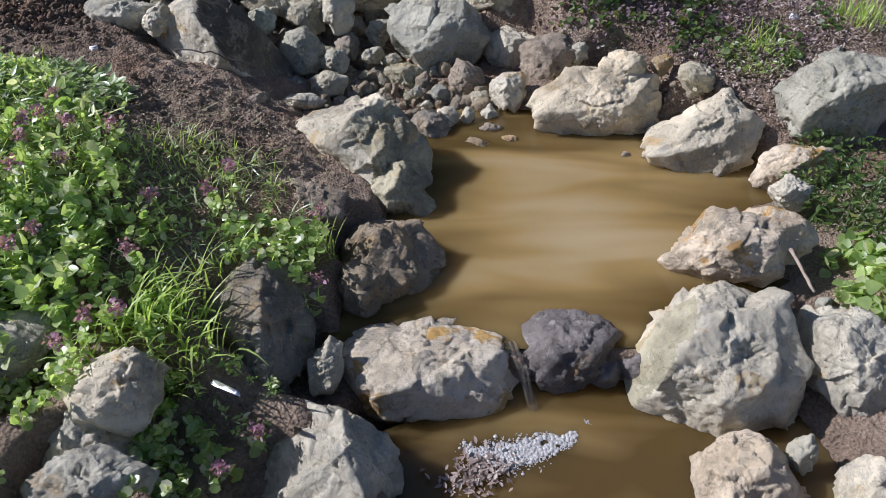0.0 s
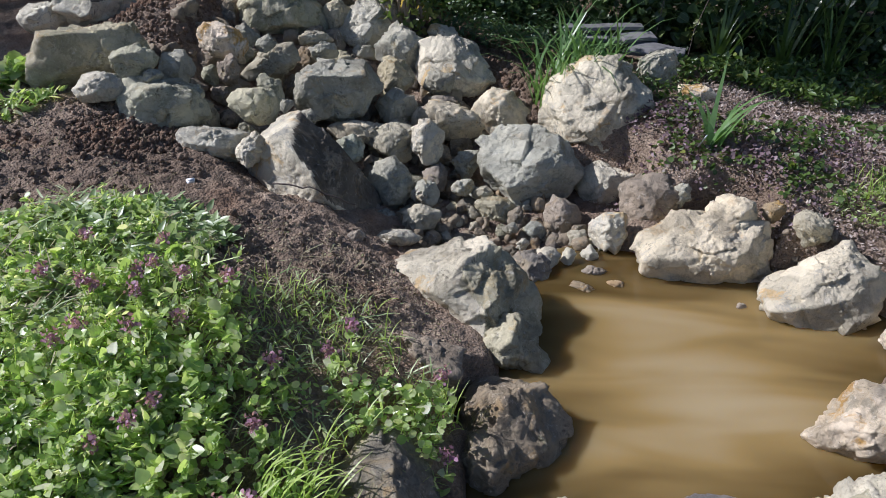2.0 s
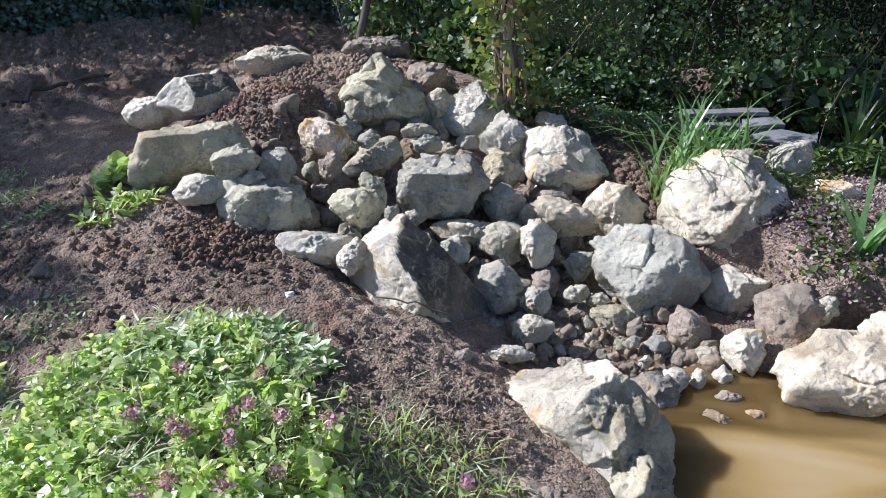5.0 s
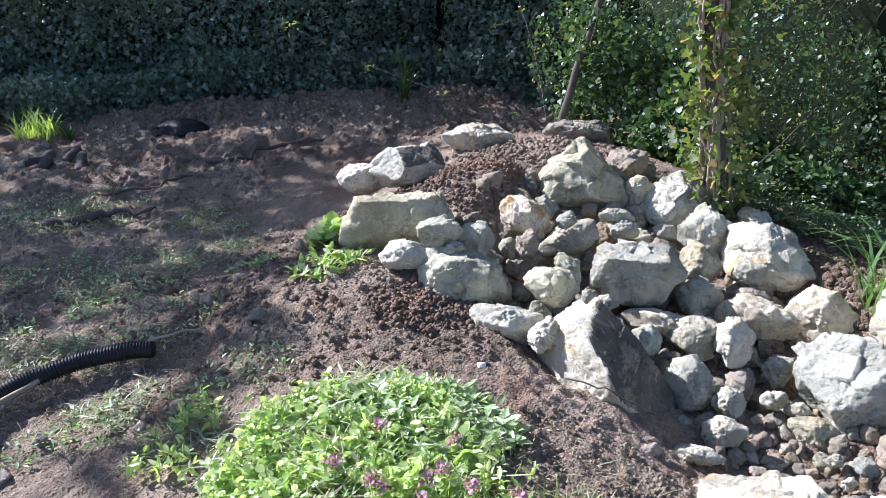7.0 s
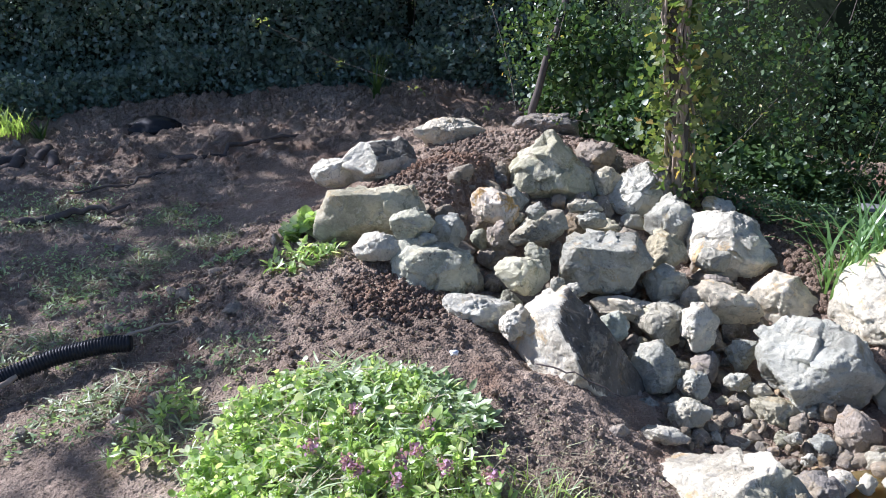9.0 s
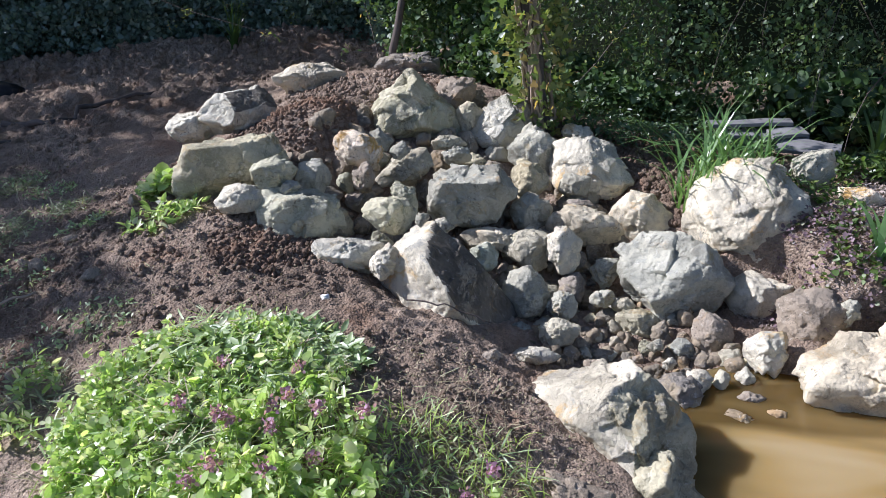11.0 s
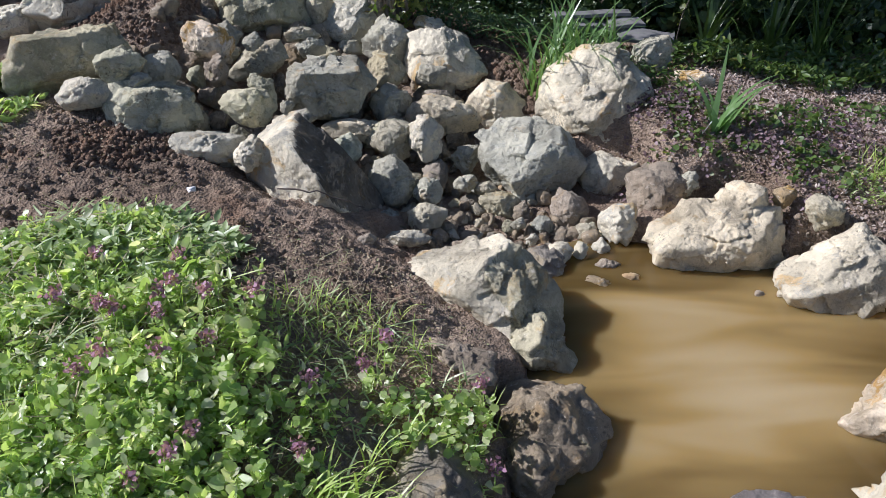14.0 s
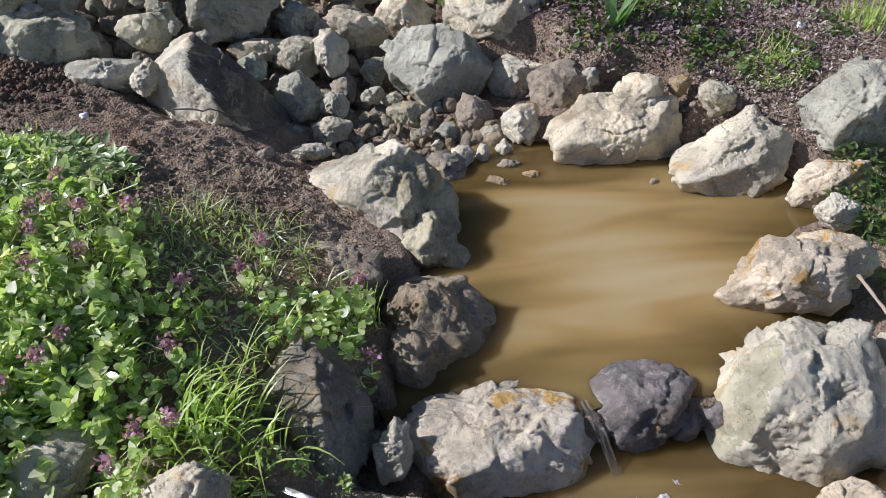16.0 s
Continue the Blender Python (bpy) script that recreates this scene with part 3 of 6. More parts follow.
rock("rust", 2.049, 1.607, 0.194, -41.2, -24.8, (0.043, 0.053, 0.040, 0.042, 0.037, 0.047, 0.037, 0.038), 0.031, 87, "cobble", "small rust-coloured cobble at the edge of the pool", "stones round the pool")
rock("pale", 0.102, 0.849, 0.214, 5.0, -43.4, (0.122, 0.079, 0.078, 0.120, 0.123, 0.084, 0.101, 0.135), 0.075, 459, "stone", "rough pale cream limestone stone below the pool", "stones round the pool")
rock("pale", 0.010, 0.826, 0.120, 9.0, -45.6, (0.132, 0.091, 0.086, 0.119, 0.120, 0.089, 0.102, 0.135), 0.074, 325, "stone", "rough pale cream limestone stone below the pool", "stones round the pool")
rock("pale", -0.000, 0.676, 0.111, 10.7, -49.2, (0.185, 0.092, 0.102, 0.186, 0.179, 0.120, 0.174, 0.220), 0.104, 871, "stone", "rough pale cream limestone stone below the pool", "stones round the pool")
rock("pale", 0.494, 0.626, -0.018, -14.0, -52.6, (0.169, 0.105, 0.182, 0.206, 0.176, 0.218, 0.187, 0.232), 0.132, 220, "boulder", "rough pale cream limestone boulder below the pool", "stones round the pool", facets=(((-0.6, -0.6, 0.45), (-0.017, -0.118, 0.055)), ((0.7, -0.6, 0.35), (-0.017, -0.118, 0.055))))
rock("pale", -0.105, 1.074, 0.185, 11.7, -39.1, (0.118, 0.105, 0.093, 0.109, 0.115, 0.108, 0.057, 0.061), 0.074, 832, "stone", "rough pale cream limestone stone in the rubble cascade", "stones round the pool")
rock("ochre", 1.261, 0.230, -0.079, -55.6, -50.9, (0.167, 0.174, 0.140, 0.118, 0.141, 0.193, 0.164, 0.144), 0.102, 480, "stone", "rough ochre-stained limestone stone below the pool", "stones round the pool")
rock("grey", 1.435, 0.223, -0.019, -59.9, -46.8, (0.027, 0.049, 0.059, 0.035, 0.039, 0.044, 0.047, 0.044), 0.035, 920, "cobble", "small grey weathered limestone cobble below the pool", "stones round the pool")
rock("pale", 1.485, 0.080, -0.016, -66.0, -47.1, (0.075, 0.078, 0.086, 0.077, 0.086, 0.085, 0.071, 0.069), 0.065, 22, "stone", "rough pale cream limestone stone below the pool", "stones round the pool")
# the right face is soiled and also coloured darker for its shade
rock("pale", 0.717, 2.441, 0.189, -16.7, -30.3, (0.245, 0.126, 0.239, 0.304, 0.250, 0.192, 0.235, 0.310), 0.25, 106, "boulder", "large tilted limestone slab, pale edge and soiled, shade-darkened face", "stones of the rockery", facets=(((-0.6, -0.7, -0.25), (-0.02, -0.21, 0.0)), ((0.76, -0.58, 0.36), (-0.02, -0.21, 0.0))), stained=1, rough=0.4)
rock("pale", 0.378, 2.614, 0.314, -10.6, -25.4, (0.152, 0.150, 0.060, 0.101, 0.141, 0.098, 0.083, 0.103), 0.081, 284, "stone", "rough pale cream limestone stone in the stacked rockery", "stones of the rockery")
rock("pale", 0.485, 2.498, 0.326, -13.5, -26.0, (0.053, 0.062, 0.069, 0.036, 0.064, 0.080, 0.067, 0.084), 0.051, 839, "stone", "small pale cream limestone stone in the rubble cascade", "stones of the rockery")
rock("grey", 0.922, 2.919, 0.340, -19.7, -21.7, (0.174, 0.170, 0.115, 0.167, 0.177, 0.155, 0.122, 0.197), 0.109, 422, "stone", "squared block of grey weathered limestone stone in the stacked rockery", "stones of the rockery", facets=(((0.0, -0.87, -0.45), (0.000, -0.103, 0.012)), ((0.05, -0.45, 0.88), (0.000, -0.098, 0.052))))
rock("pale", 1.276, 3.448, 0.411, -22.1, -17.3, (0.153, 0.143, 0.134, 0.132, 0.154, 0.165, 0.135, 0.102), 0.111, 364, "stone", "rough pale cream limestone stone in the stacked rockery", "stones of the rockery")
rock("grey", 1.125, 3.511, 0.454, -19.5, -16.7, (0.067, 0.067, 0.067, 0.063, 0.070, 0.076, 0.066, 0.059), 0.053, 416, "stone", "small grey weathered limestone stone in the stacked rockery", "stones of the rockery")
rock("grey", 1.334, 3.223, 0.338, -24.4, -19.2, (0.127, 0.116, 0.116, 0.115, 0.127, 0.116, 0.119, 0.135), 0.095, 8, "stone", "rough grey weathered limestone stone in the stacked rockery", "stones of the rockery")
rock("moss", 1.221, 3.014, 0.307, -24.1, -21.0, (0.085, 0.088, 0.091, 0.092, 0.085, 0.104, 0.090, 0.066), 0.068, 90, "stone", "rough algae-tinted limestone stone in the stacked rockery", "stones of the rockery")
rock("pale", 1.579, 3.280, 0.368, -27.5, -18.0, (0.096, 0.091, 0.047, 0.073, 0.096, 0.072, 0.047, 0.082), 0.053, 196, "stone", "small pale cream limestone stone in the stacked rockery", "stones of the rockery")
rock("pale", 1.535, 3.026, 0.296, -28.9, -20.3, (0.186, 0.159, 0.141, 0.182, 0.185, 0.164, 0.142, 0.159), 0.125, 353, "boulder", "rough pale cream limestone boulder in the stacked rockery", "stones of the rockery", facets=(((-0.45, -0.8, 0.35), (-0.037, -0.119, 0.000)), ((0.45, -0.75, 0.45), (-0.019, -0.119, 0.000))))
rock("grey", 1.396, 2.936, 0.285, -27.5, -21.3, (0.082, 0.065, 0.047, 0.061, 0.082, 0.074, 0.048, 0.069), 0.049, 76, "cobble", "small grey weathered limestone cobble in the stacked rockery", "stones of the rockery")
rock("brown", 1.393, 2.878, 0.230, -27.9, -22.5, (0.082, 0.056, 0.023, 0.065, 0.082, 0.051, 0.023, 0.068), 0.034, 677, "cobble", "small brown sandstone cobble in the stacked rockery", "stones of the rockery")
rock("pale", 1.349, 2.731, 0.199, -28.5, -24.0, (0.171, 0.141, 0.080, 0.124, 0.171, 0.126, 0.079, 0.149), 0.089, 476, "stone", "rough pale cream limestone stone in the stacked rockery", "stones of the rockery")
rock("pale", 1.596, 2.720, 0.201, -32.5, -23.2, (0.139, 0.120, 0.092, 0.102, 0.140, 0.107, 0.092, 0.140), 0.086, 938, "stone", "rough pale cream limestone stone in the stacked rockery", "stones of the rockery")
rock("grey", 1.171, 2.874, 0.241, -24.3, -23.0, (0.092, 0.077, 0.079, 0.059, 0.093, 0.096, 0.080, 0.086), 0.066, 579, "stone", "rough grey weathered limestone stone in the stacked rockery", "stones of the rockery")
rock("pale", 1.885, 2.427, 0.262, -40.0, -22.6, (0.239, 0.193, 0.211, 0.213, 0.240, 0.219, 0.214, 0.220), 0.173, 539, "boulder", "large rough pale cream limestone boulder in the stacked rockery", "stones of the rockery", facets=(((-0.35, -0.88, 0.3), (-0.012, -0.156, 0.021)), ((0.6, -0.72, -0.25), (0.048, -0.147, -0.021)), ((0.1, -0.3, 0.95), (0.000, -0.104, 0.179))))
rock("grey", 2.208, 2.525, 0.391, -43.1, -18.9, (0.108, 0.119, 0.080, 0.055, 0.099, 0.085, 0.075, 0.112), 0.068, 735, "stone", "rough grey weathered limestone stone in the stacked rockery", "stones of the rockery")
rock("ochre", 2.251, 2.297, 0.314, -46.4, -20.9, (0.079, 0.074, 0.068, 0.098, 0.086, 0.050, 0.067, 0.072), 0.057, 637, "stone", "small ochre-stained limestone stone in the stacked rockery", "stones of the rockery")
rock("grey", 1.527, 2.336, 0.105, -35.6, -27.3, (0.210, 0.189, 0.172, 0.218, 0.222, 0.132, 0.171, 0.149), 0.146, 223, "boulder", "large rough grey weathered limestone boulder in the rubble cascade", "stones of the rockery", facets=(((-0.3, -0.8, 0.5), (-0.021, -0.132, 0.017)), ((0.35, -0.9, -0.05), (0.021, -0.139, 0.000)), ((0.0, -0.7, -0.7), (0.000, -0.132, -0.069))))
rock("rust", 1.616, 2.481, 0.183, -35.3, -24.7, (0.059, 0.045, 0.018, 0.045, 0.059, 0.039, 0.018, 0.050), 0.024, 754, "cobble", "small rust-coloured cobble in the rubble cascade", "stones of the rockery")
rock("pale", 1.765, 2.201, 0.064, -41.1, -27.6, (0.125, 0.129, 0.101, 0.092, 0.125, 0.115, 0.087, 0.117), 0.085, 127, "stone", "rough pale cream limestone stone in the stacked rockery", "stones of the rockery")
rock("pale", 1.602, 1.896, 0.065, -42.8, -30.7, (0.081, 0.103, 0.082, 0.067, 0.076, 0.071, 0.071, 0.085), 0.058, 296, "stone", "small pale cream limestone stone in the rubble cascade", "stones of the rockery")
rock("brown", 1.786, 1.933, 0.122, -45.2, -28.3, (0.107, 0.105, 0.108, 0.124, 0.111, 0.124, 0.127, 0.105), 0.086, 910, "stone", "rough brown sandstone stone in the stacked rockery", "stones of the rockery")
rock("grey", 1.886, 1.885, 0.157, -47.4, -27.3, (0.038, 0.045, 0.052, 0.040, 0.046, 0.042, 0.053, 0.032), 0.037, 435, "cobble", "small grey weathered limestone cobble in the stacked rockery", "stones of the rockery")
rock("brown", 1.512, 2.071, 0.057, -38.7, -30.1, (0.076, 0.094, 0.078, 0.076, 0.073, 0.061, 0.080, 0.067), 0.060, 992, "stone", "small brown sandstone stone in the rubble cascade", "stones of the rockery")
rock("grey", 1.521, 1.974, 0.017, -40.3, -31.4, (0.047, 0.047, 0.033, 0.035, 0.047, 0.050, 0.039, 0.046), 0.033, 457, "cobble", "small grey weathered limestone cobble in the rubble cascade", "stones of the rockery")
rock("pale", 1.510, 1.866, 0.007, -41.7, -32.5, (0.041, 0.024, 0.039, 0.031, 0.041, 0.027, 0.039, 0.033), 0.031, 592, "cobble", "small pale cream limestone cobble in the rubble cascade", "stones of the rockery")
rock("grey", 1.422, 1.871, 0.020, -40.0, -32.9, (0.028, 0.038, 0.036, 0.037, 0.025, 0.029, 0.038, 0.028), 0.025, 725, "cobble", "small grey weathered limestone cobble in the rubble cascade", "stones of the rockery")
rock("brown", 1.266, 1.868, 0.014, -37.0, -34.1, (0.079, 0.086, 0.077, 0.096, 0.084, 0.072, 0.075, 0.074), 0.061, 760, "stone", "small brown sandstone stone in the rubble cascade", "stones of the rockery")
rock("pale", 1.343, 1.886, 0.026, -38.3, -33.2, (0.047, 0.041, 0.040, 0.063, 0.049, 0.024, 0.044, 0.047), 0.035, 35, "cobble", "small pale cream limestone cobble in the rubble cascade", "stones of the rockery")
rock("pale", 1.324, 2.026, 0.011, -35.9, -32.4, (0.031, 0.024, 0.026, 0.015, 0.029, 0.037, 0.025, 0.020), 0.022, 786, "cobble", "small pale cream limestone cobble in the rubble cascade", "stones of the rockery")
rock("grey", 0.990, 2.474, 0.102, -24.3, -28.7, (0.089, 0.099, 0.105, 0.114, 0.089, 0.091, 0.106, 0.090), 0.075, 228, "stone", "rough grey weathered limestone stone in the rubble cascade", "stones of the rockery")
rock("grey", 1.094, 2.379, 0.084, -27.2, -29.3, (0.055, 0.069, 0.057, 0.049, 0.055, 0.049, 0.057, 0.056), 0.044, 826, "cobble", "small grey weathered limestone cobble in the rubble cascade", "stones of the rockery")
rock("grey", 1.086, 2.665, 0.177, -24.5, -25.6, (0.099, 0.087, 0.082, 0.087, 0.099, 0.078, 0.082, 0.095), 0.070, 758, "stone", "rough grey weathered limestone stone in the stacked rockery", "stones of the rockery")
rock("pale", 1.181, 2.576, 0.210, -27.0, -25.4, (0.069, 0.070, 0.095, 0.092, 0.069, 0.067, 0.095, 0.095), 0.063, 262, "stone", "small pale cream limestone stone in the stacked rockery", "stones of the rockery")
rock("grey", 1.332, 2.510, 0.104, -30.3, -27.0, (0.060, 0.068, 0.059, 0.076, 0.058, 0.058, 0.061, 0.081), 0.046, 261, "cobble", "small grey weathered limestone cobble in the rubble cascade", "stones of the rockery")
rock("brown", 1.194, 2.494, 0.085, -28.0, -28.0, (0.051, 0.045, 0.057, 0.053, 0.051, 0.053, 0.057, 0.069), 0.042, 687, "cobble", "small brown sandstone cobble in the rubble cascade", "stones of the rockery")
rock("moss", 1.336, 2.268, 0.018, -33.0, -30.2, (0.106, 0.068, 0.052, 0.095, 0.107, 0.085, 0.057, 0.086), 0.060, 115, "stone", "small algae-tinted limestone stone in the rubble cascade", "stones of the rockery")
rock("grey", 1.018, 2.252, 0.059, -27.0, -31.2, (0.085, 0.070, 0.056, 0.070, 0.085, 0.081, 0.056, 0.080), 0.054, 582, "stone", "small grey weathered limestone stone in the rubble cascade", "stones of the rockery")
rock("grey", 1.250, 2.385, 0.078, -30.1, -28.7, (0.055, 0.062, 0.033, 0.031, 0.056, 0.050, 0.033, 0.041), 0.033, 976, "cobble", "small grey weathered limestone cobble in the rubble cascade", "stones of the rockery")
rock("grey", 1.322, 2.330, 0.070, -32.1, -28.9, (0.051, 0.024, 0.026, 0.036, 0.050, 0.046, 0.028, 0.048), 0.028, 697, "cobble", "small grey weathered limestone cobble in the rubble cascade", "stones of the rockery")
rock("pale", 1.010, 2.750, 0.200, -22.4, -24.9, (0.166, 0.143, 0.042, 0.124, 0.164, 0.108, 0.040, 0.132), 0.064, 907, "stone", "rough pale cream limestone stone in the stacked rockery", "stones of the rockery")
rock("lichen", 0.893, 2.653, 0.189, -21.0, -26.1, (0.071, 0.059, 0.057, 0.054, 0.074, 0.050, 0.060, 0.093), 0.050, 276, "cobble", "small lichen-mottled limestone cobble in the stacked rockery", "stones of the rockery")
rock("pale", 0.755, 2.695, 0.330, -18.0, -23.8, (0.054, 0.026, 0.029, 0.039, 0.055, 0.039, 0.029, 0.051), 0.032, 516, "cobble", "small pale cream limestone cobble in the stacked rockery", "stones of the rockery")
rock("grey", 1.406, 2.077, 0.018, -36.7, -31.3, (0.046, 0.046, 0.030, 0.035, 0.046, 0.044, 0.035, 0.048), 0.031, 954, "cobble", "small grey weathered limestone cobble in the rubble cascade", "stones of the rockery")
rock("grey", 1.318, 2.102, 0.031, -34.8, -31.4, (0.029, 0.025, 0.030, 0.021, 0.029, 0.024, 0.030, 0.024), 0.023, 791, "cobble", "small grey weathered limestone cobble in the rubble cascade", "stones of the rockery")
rock("brown", 0.712, 2.065, 0.160, -22.0, -32.7, (0.041, 0.030, 0.025, 0.025, 0.041, 0.032, 0.026, 0.028), 0.025, 613, "cobble", "small brown sandstone cobble in the rubble cascade", "stones of the rockery")
rock("pale", 0.878, 2.121, 0.084, -25.4, -32.7, (0.090, 0.077, 0.030, 0.064, 0.090, 0.063, 0.030, 0.057), 0.040, 157, "cobble", "small pale cream limestone cobble in the rubble cascade", "stones of the rockery")
rock("rust", 1.391, 1.711, -0.014, -42.1, -35.1, (0.062, 0.048, 0.026, 0.048, 0.064, 0.048, 0.027, 0.040), 0.033, 408, "cobble", "small rust-coloured cobble at the edge of the pool", "stones round the pool")
rock("rust", 1.496, 1.688, -0.005, -44.4, -34.3, (0.043, 0.039, 0.018, 0.025, 0.044, 0.037, 0.024, 0.032), 0.024, 457, "cobble", "small rust-coloured cobble at the edge of the pool", "stones round the pool")
rock("brown", 1.464, 1.783, -0.001, -42.2, -33.7, (0.052, 0.044, 0.021, 0.025, 0.052, 0.048, 0.021, 0.029), 0.027, 909, "cobble", "small brown sandstone cobble in the rubble cascade", "stones of the rockery")
rock("brown", 1.351, 3.407, 0.473, -23.4, -18.1, (0.063, 0.063, 0.071, 0.058, 0.065, 0.034, 0.065, 0.086), 0.052, 575, "stone", "small brown sandstone stone in the stacked rockery", "stones of the rockery")
rock("moss", 0.120, 3.150, 0.496, -2.1, -20.3, (0.312, 0.261, 0.114, 0.235, 0.290, 0.257, 0.103, 0.214), 0.120, 457, "boulder", "long curved algae-tinted limestone boulder in the stacked rockery", "stones of the rockery", facets=(((-0.05, -0.93, -0.3), (0.000, -0.109, 0.000)), ((0.0, -0.4, 0.9), (0.000, -0.103, 0.098))))
rock("lichen", 0.185, 2.919, 0.547, -3.1, -21.4, (0.097, 0.068, 0.053, 0.069, 0.097, 0.070, 0.057, 0.077), 0.055, 910, "stone", "small lichen-mottled limestone stone in the stacked rockery", "stones of the rockery")
rock("grey", 0.345, 3.055, 0.457, -6.1, -22.0, (0.082, 0.090, 0.070, 0.081, 0.070, 0.071, 0.071, 0.066), 0.057, 606, "stone", "small grey weathered limestone stone in the stacked rockery", "stones of the rockery")
rock("grey", 0.238, 2.865, 0.497, -4.3, -22.7, (0.046, 0.046, 0.030, 0.036, 0.048, 0.032, 0.030, 0.044), 0.029, 17, "cobble", "small grey weathered limestone cobble in the stacked rockery", "stones of the rockery")
rock("pale", 0.068, 2.896, 0.470, -0.7, -23.0, (0.108, 0.084, 0.059, 0.083, 0.106, 0.084, 0.045, 0.069), 0.059, 460, "stone", "small pale cream limestone stone in the stacked rockery", "stones of the rockery")
rock("moss", 0.264, 2.844, 0.369, -4.8, -25.1, (0.153, 0.145, 0.118, 0.169, 0.150, 0.145, 0.121, 0.167), 0.102, 854, "stone", "rough algae-tinted limestone stone in the stacked rockery", "stones of the rockery", facets=(((0.05, -0.93, -0.25), (0.000, -0.097, 0.000)), ((0.0, -0.45, 0.9), (0.000, -0.092, 0.095))))
rock("grey", 0.376, 2.962, 0.297, -6.9, -25.3, (0.095, 0.068, 0.105, 0.138, 0.108, 0.117, 0.101, 0.116), 0.076, 939, "stone", "rough grey weathered limestone stone in the stacked rockery", "stones of the rockery")
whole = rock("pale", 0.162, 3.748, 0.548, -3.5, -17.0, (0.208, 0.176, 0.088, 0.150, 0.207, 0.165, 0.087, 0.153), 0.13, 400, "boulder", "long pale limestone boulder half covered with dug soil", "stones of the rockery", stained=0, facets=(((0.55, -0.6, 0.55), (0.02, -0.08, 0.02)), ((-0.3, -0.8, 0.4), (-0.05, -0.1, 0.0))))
rock("grey", -0.089, 3.783, 0.489, 0.5, -17.5, (0.134, 0.113, 0.068, 0.096, 0.133, 0.121, 0.065, 0.099), 0.10, 833, into=whole)
rock("pale", 0.506, 4.211, 0.530, -6.6, -15.1, (0.224, 0.144, 0.084, 0.152, 0.229, 0.193, 0.090, 0.217), 0.104, 166, "stone", "rough pale cream limestone stone in the stacked rockery", "stones of the rockery")
rock("brown", 1.053, 4.326, 0.507, -13.7, -14.7, (0.219, 0.172, 0.067, 0.138, 0.222, 0.180, 0.089, 0.210), 0.101, 304, "stone", "rough brown sandstone stone in the stacked rockery", "stones of the rockery")
rock("lichen", 0.886, 3.614, 0.488, -13.9, -17.4, (0.206, 0.137, 0.172, 0.229, 0.212, 0.176, 0.171, 0.233), 0.150, 25, "boulder", "large rough lichen-mottled limestone boulder in the stacked rockery", "stones of the rockery", facets=(((-0.1, -0.9, 0.1), (0.000, -0.142, 0.000)), ((0.5, -0.75, 0.3), (0.042, -0.134, 0.018)), ((-0.1, -0.4, 0.9), (0.000, -0.119, 0.135))))
rock("brown", 1.124, 3.673, 0.516, -17.2, -16.9, (0.128, 0.136, 0.078, 0.115, 0.129, 0.087, 0.077, 0.144), 0.079, 58, "stone", "rough brown sandstone stone in the stacked rockery", "stones of the rockery")
rock("ochre", 0.552, 3.116, 0.506, -9.9, -20.6, (0.114, 0.073, 0.083, 0.105, 0.116, 0.099, 0.081, 0.118), 0.074, 944, "stone", "rough ochre-stained limestone stone in the stacked rockery", "stones of the rockery")
rock("brown", 0.538, 3.016, 0.429, -10.0, -22.5, (0.055, 0.057, 0.060, 0.051, 0.056, 0.048, 0.060, 0.066), 0.045, 156, "cobble", "small brown sandstone cobble in the stacked rockery", "stones of the rockery")
rock("lichen", 0.470, 3.081, 0.398, -8.5, -22.7, (0.037, 0.041, 0.056, 0.047, 0.035, 0.024, 0.060, 0.065), 0.036, 5, "cobble", "small lichen-mottled limestone cobble in the stacked rockery", "stones of the rockery")
rock("grey", 0.707, 3.096, 0.494, -12.9, -20.7, (0.041, 0.035, 0.043, 0.035, 0.040, 0.046, 0.041, 0.051), 0.032, 839, "cobble", "small grey weathered limestone cobble in the stacked rockery", "stones of the rockery")
rock("grey", 0.749, 3.132, 0.401, -13.5, -21.9, (0.143, 0.156, 0.077, 0.073, 0.142, 0.139, 0.079, 0.058), 0.084, 604, "stone", "rough grey weathered limestone stone in the stacked rockery", "stones of the rockery")
rock("grey", 0.946, 3.223, 0.452, -16.6, -20.3, (0.096, 0.049, 0.031, 0.071, 0.097, 0.067, 0.035, 0.093), 0.043, 789, "cobble", "small grey weathered limestone cobble in the stacked rockery", "stones of the rockery")
rock("grey", 0.966, 3.173, 0.406, -17.2, -21.2, (0.082, 0.046, 0.043, 0.068, 0.083, 0.065, 0.045, 0.090), 0.046, 42, "cobble", "small grey weathered limestone cobble in the stacked rockery", "stones of the rockery")
rock("lichen", 0.655, 2.86, 0.395, -13.1, -24.1, (0.067, 0.087, 0.071, 0.062, 0.068, 0.033, 0.073, 0.073), 0.054, 50, "stone", "small lichen-mottled limestone stone in the stacked rockery", "stones of the rockery")
rock("lichen", 0.567, 2.738, 0.388, -11.7, -25.3, (0.102, 0.081, 0.076, 0.090, 0.098, 0.081, 0.071, 0.095), 0.066, 529, "stone", "rough lichen-mottled limestone stone in the stacked rockery", "stones of the rockery")
rock("grey", 0.607, 2.420, 0.500, -14.2, -25.9, (0.027, 0.026, 0.027, 0.024, 0.026, 0.022, 0.027, 0.018), 0.021, 471, "cobble", "small grey weathered limestone cobble in the rubble cascade", "stones of the rockery")
rock("brown", 0.385, 3.106, 0.338, -6.8, -23.6, (0.083, 0.051, 0.054, 0.076, 0.081, 0.046, 0.064, 0.100), 0.053, 582, "stone", "small brown sandstone stone in the stacked rockery", "stones of the rockery")
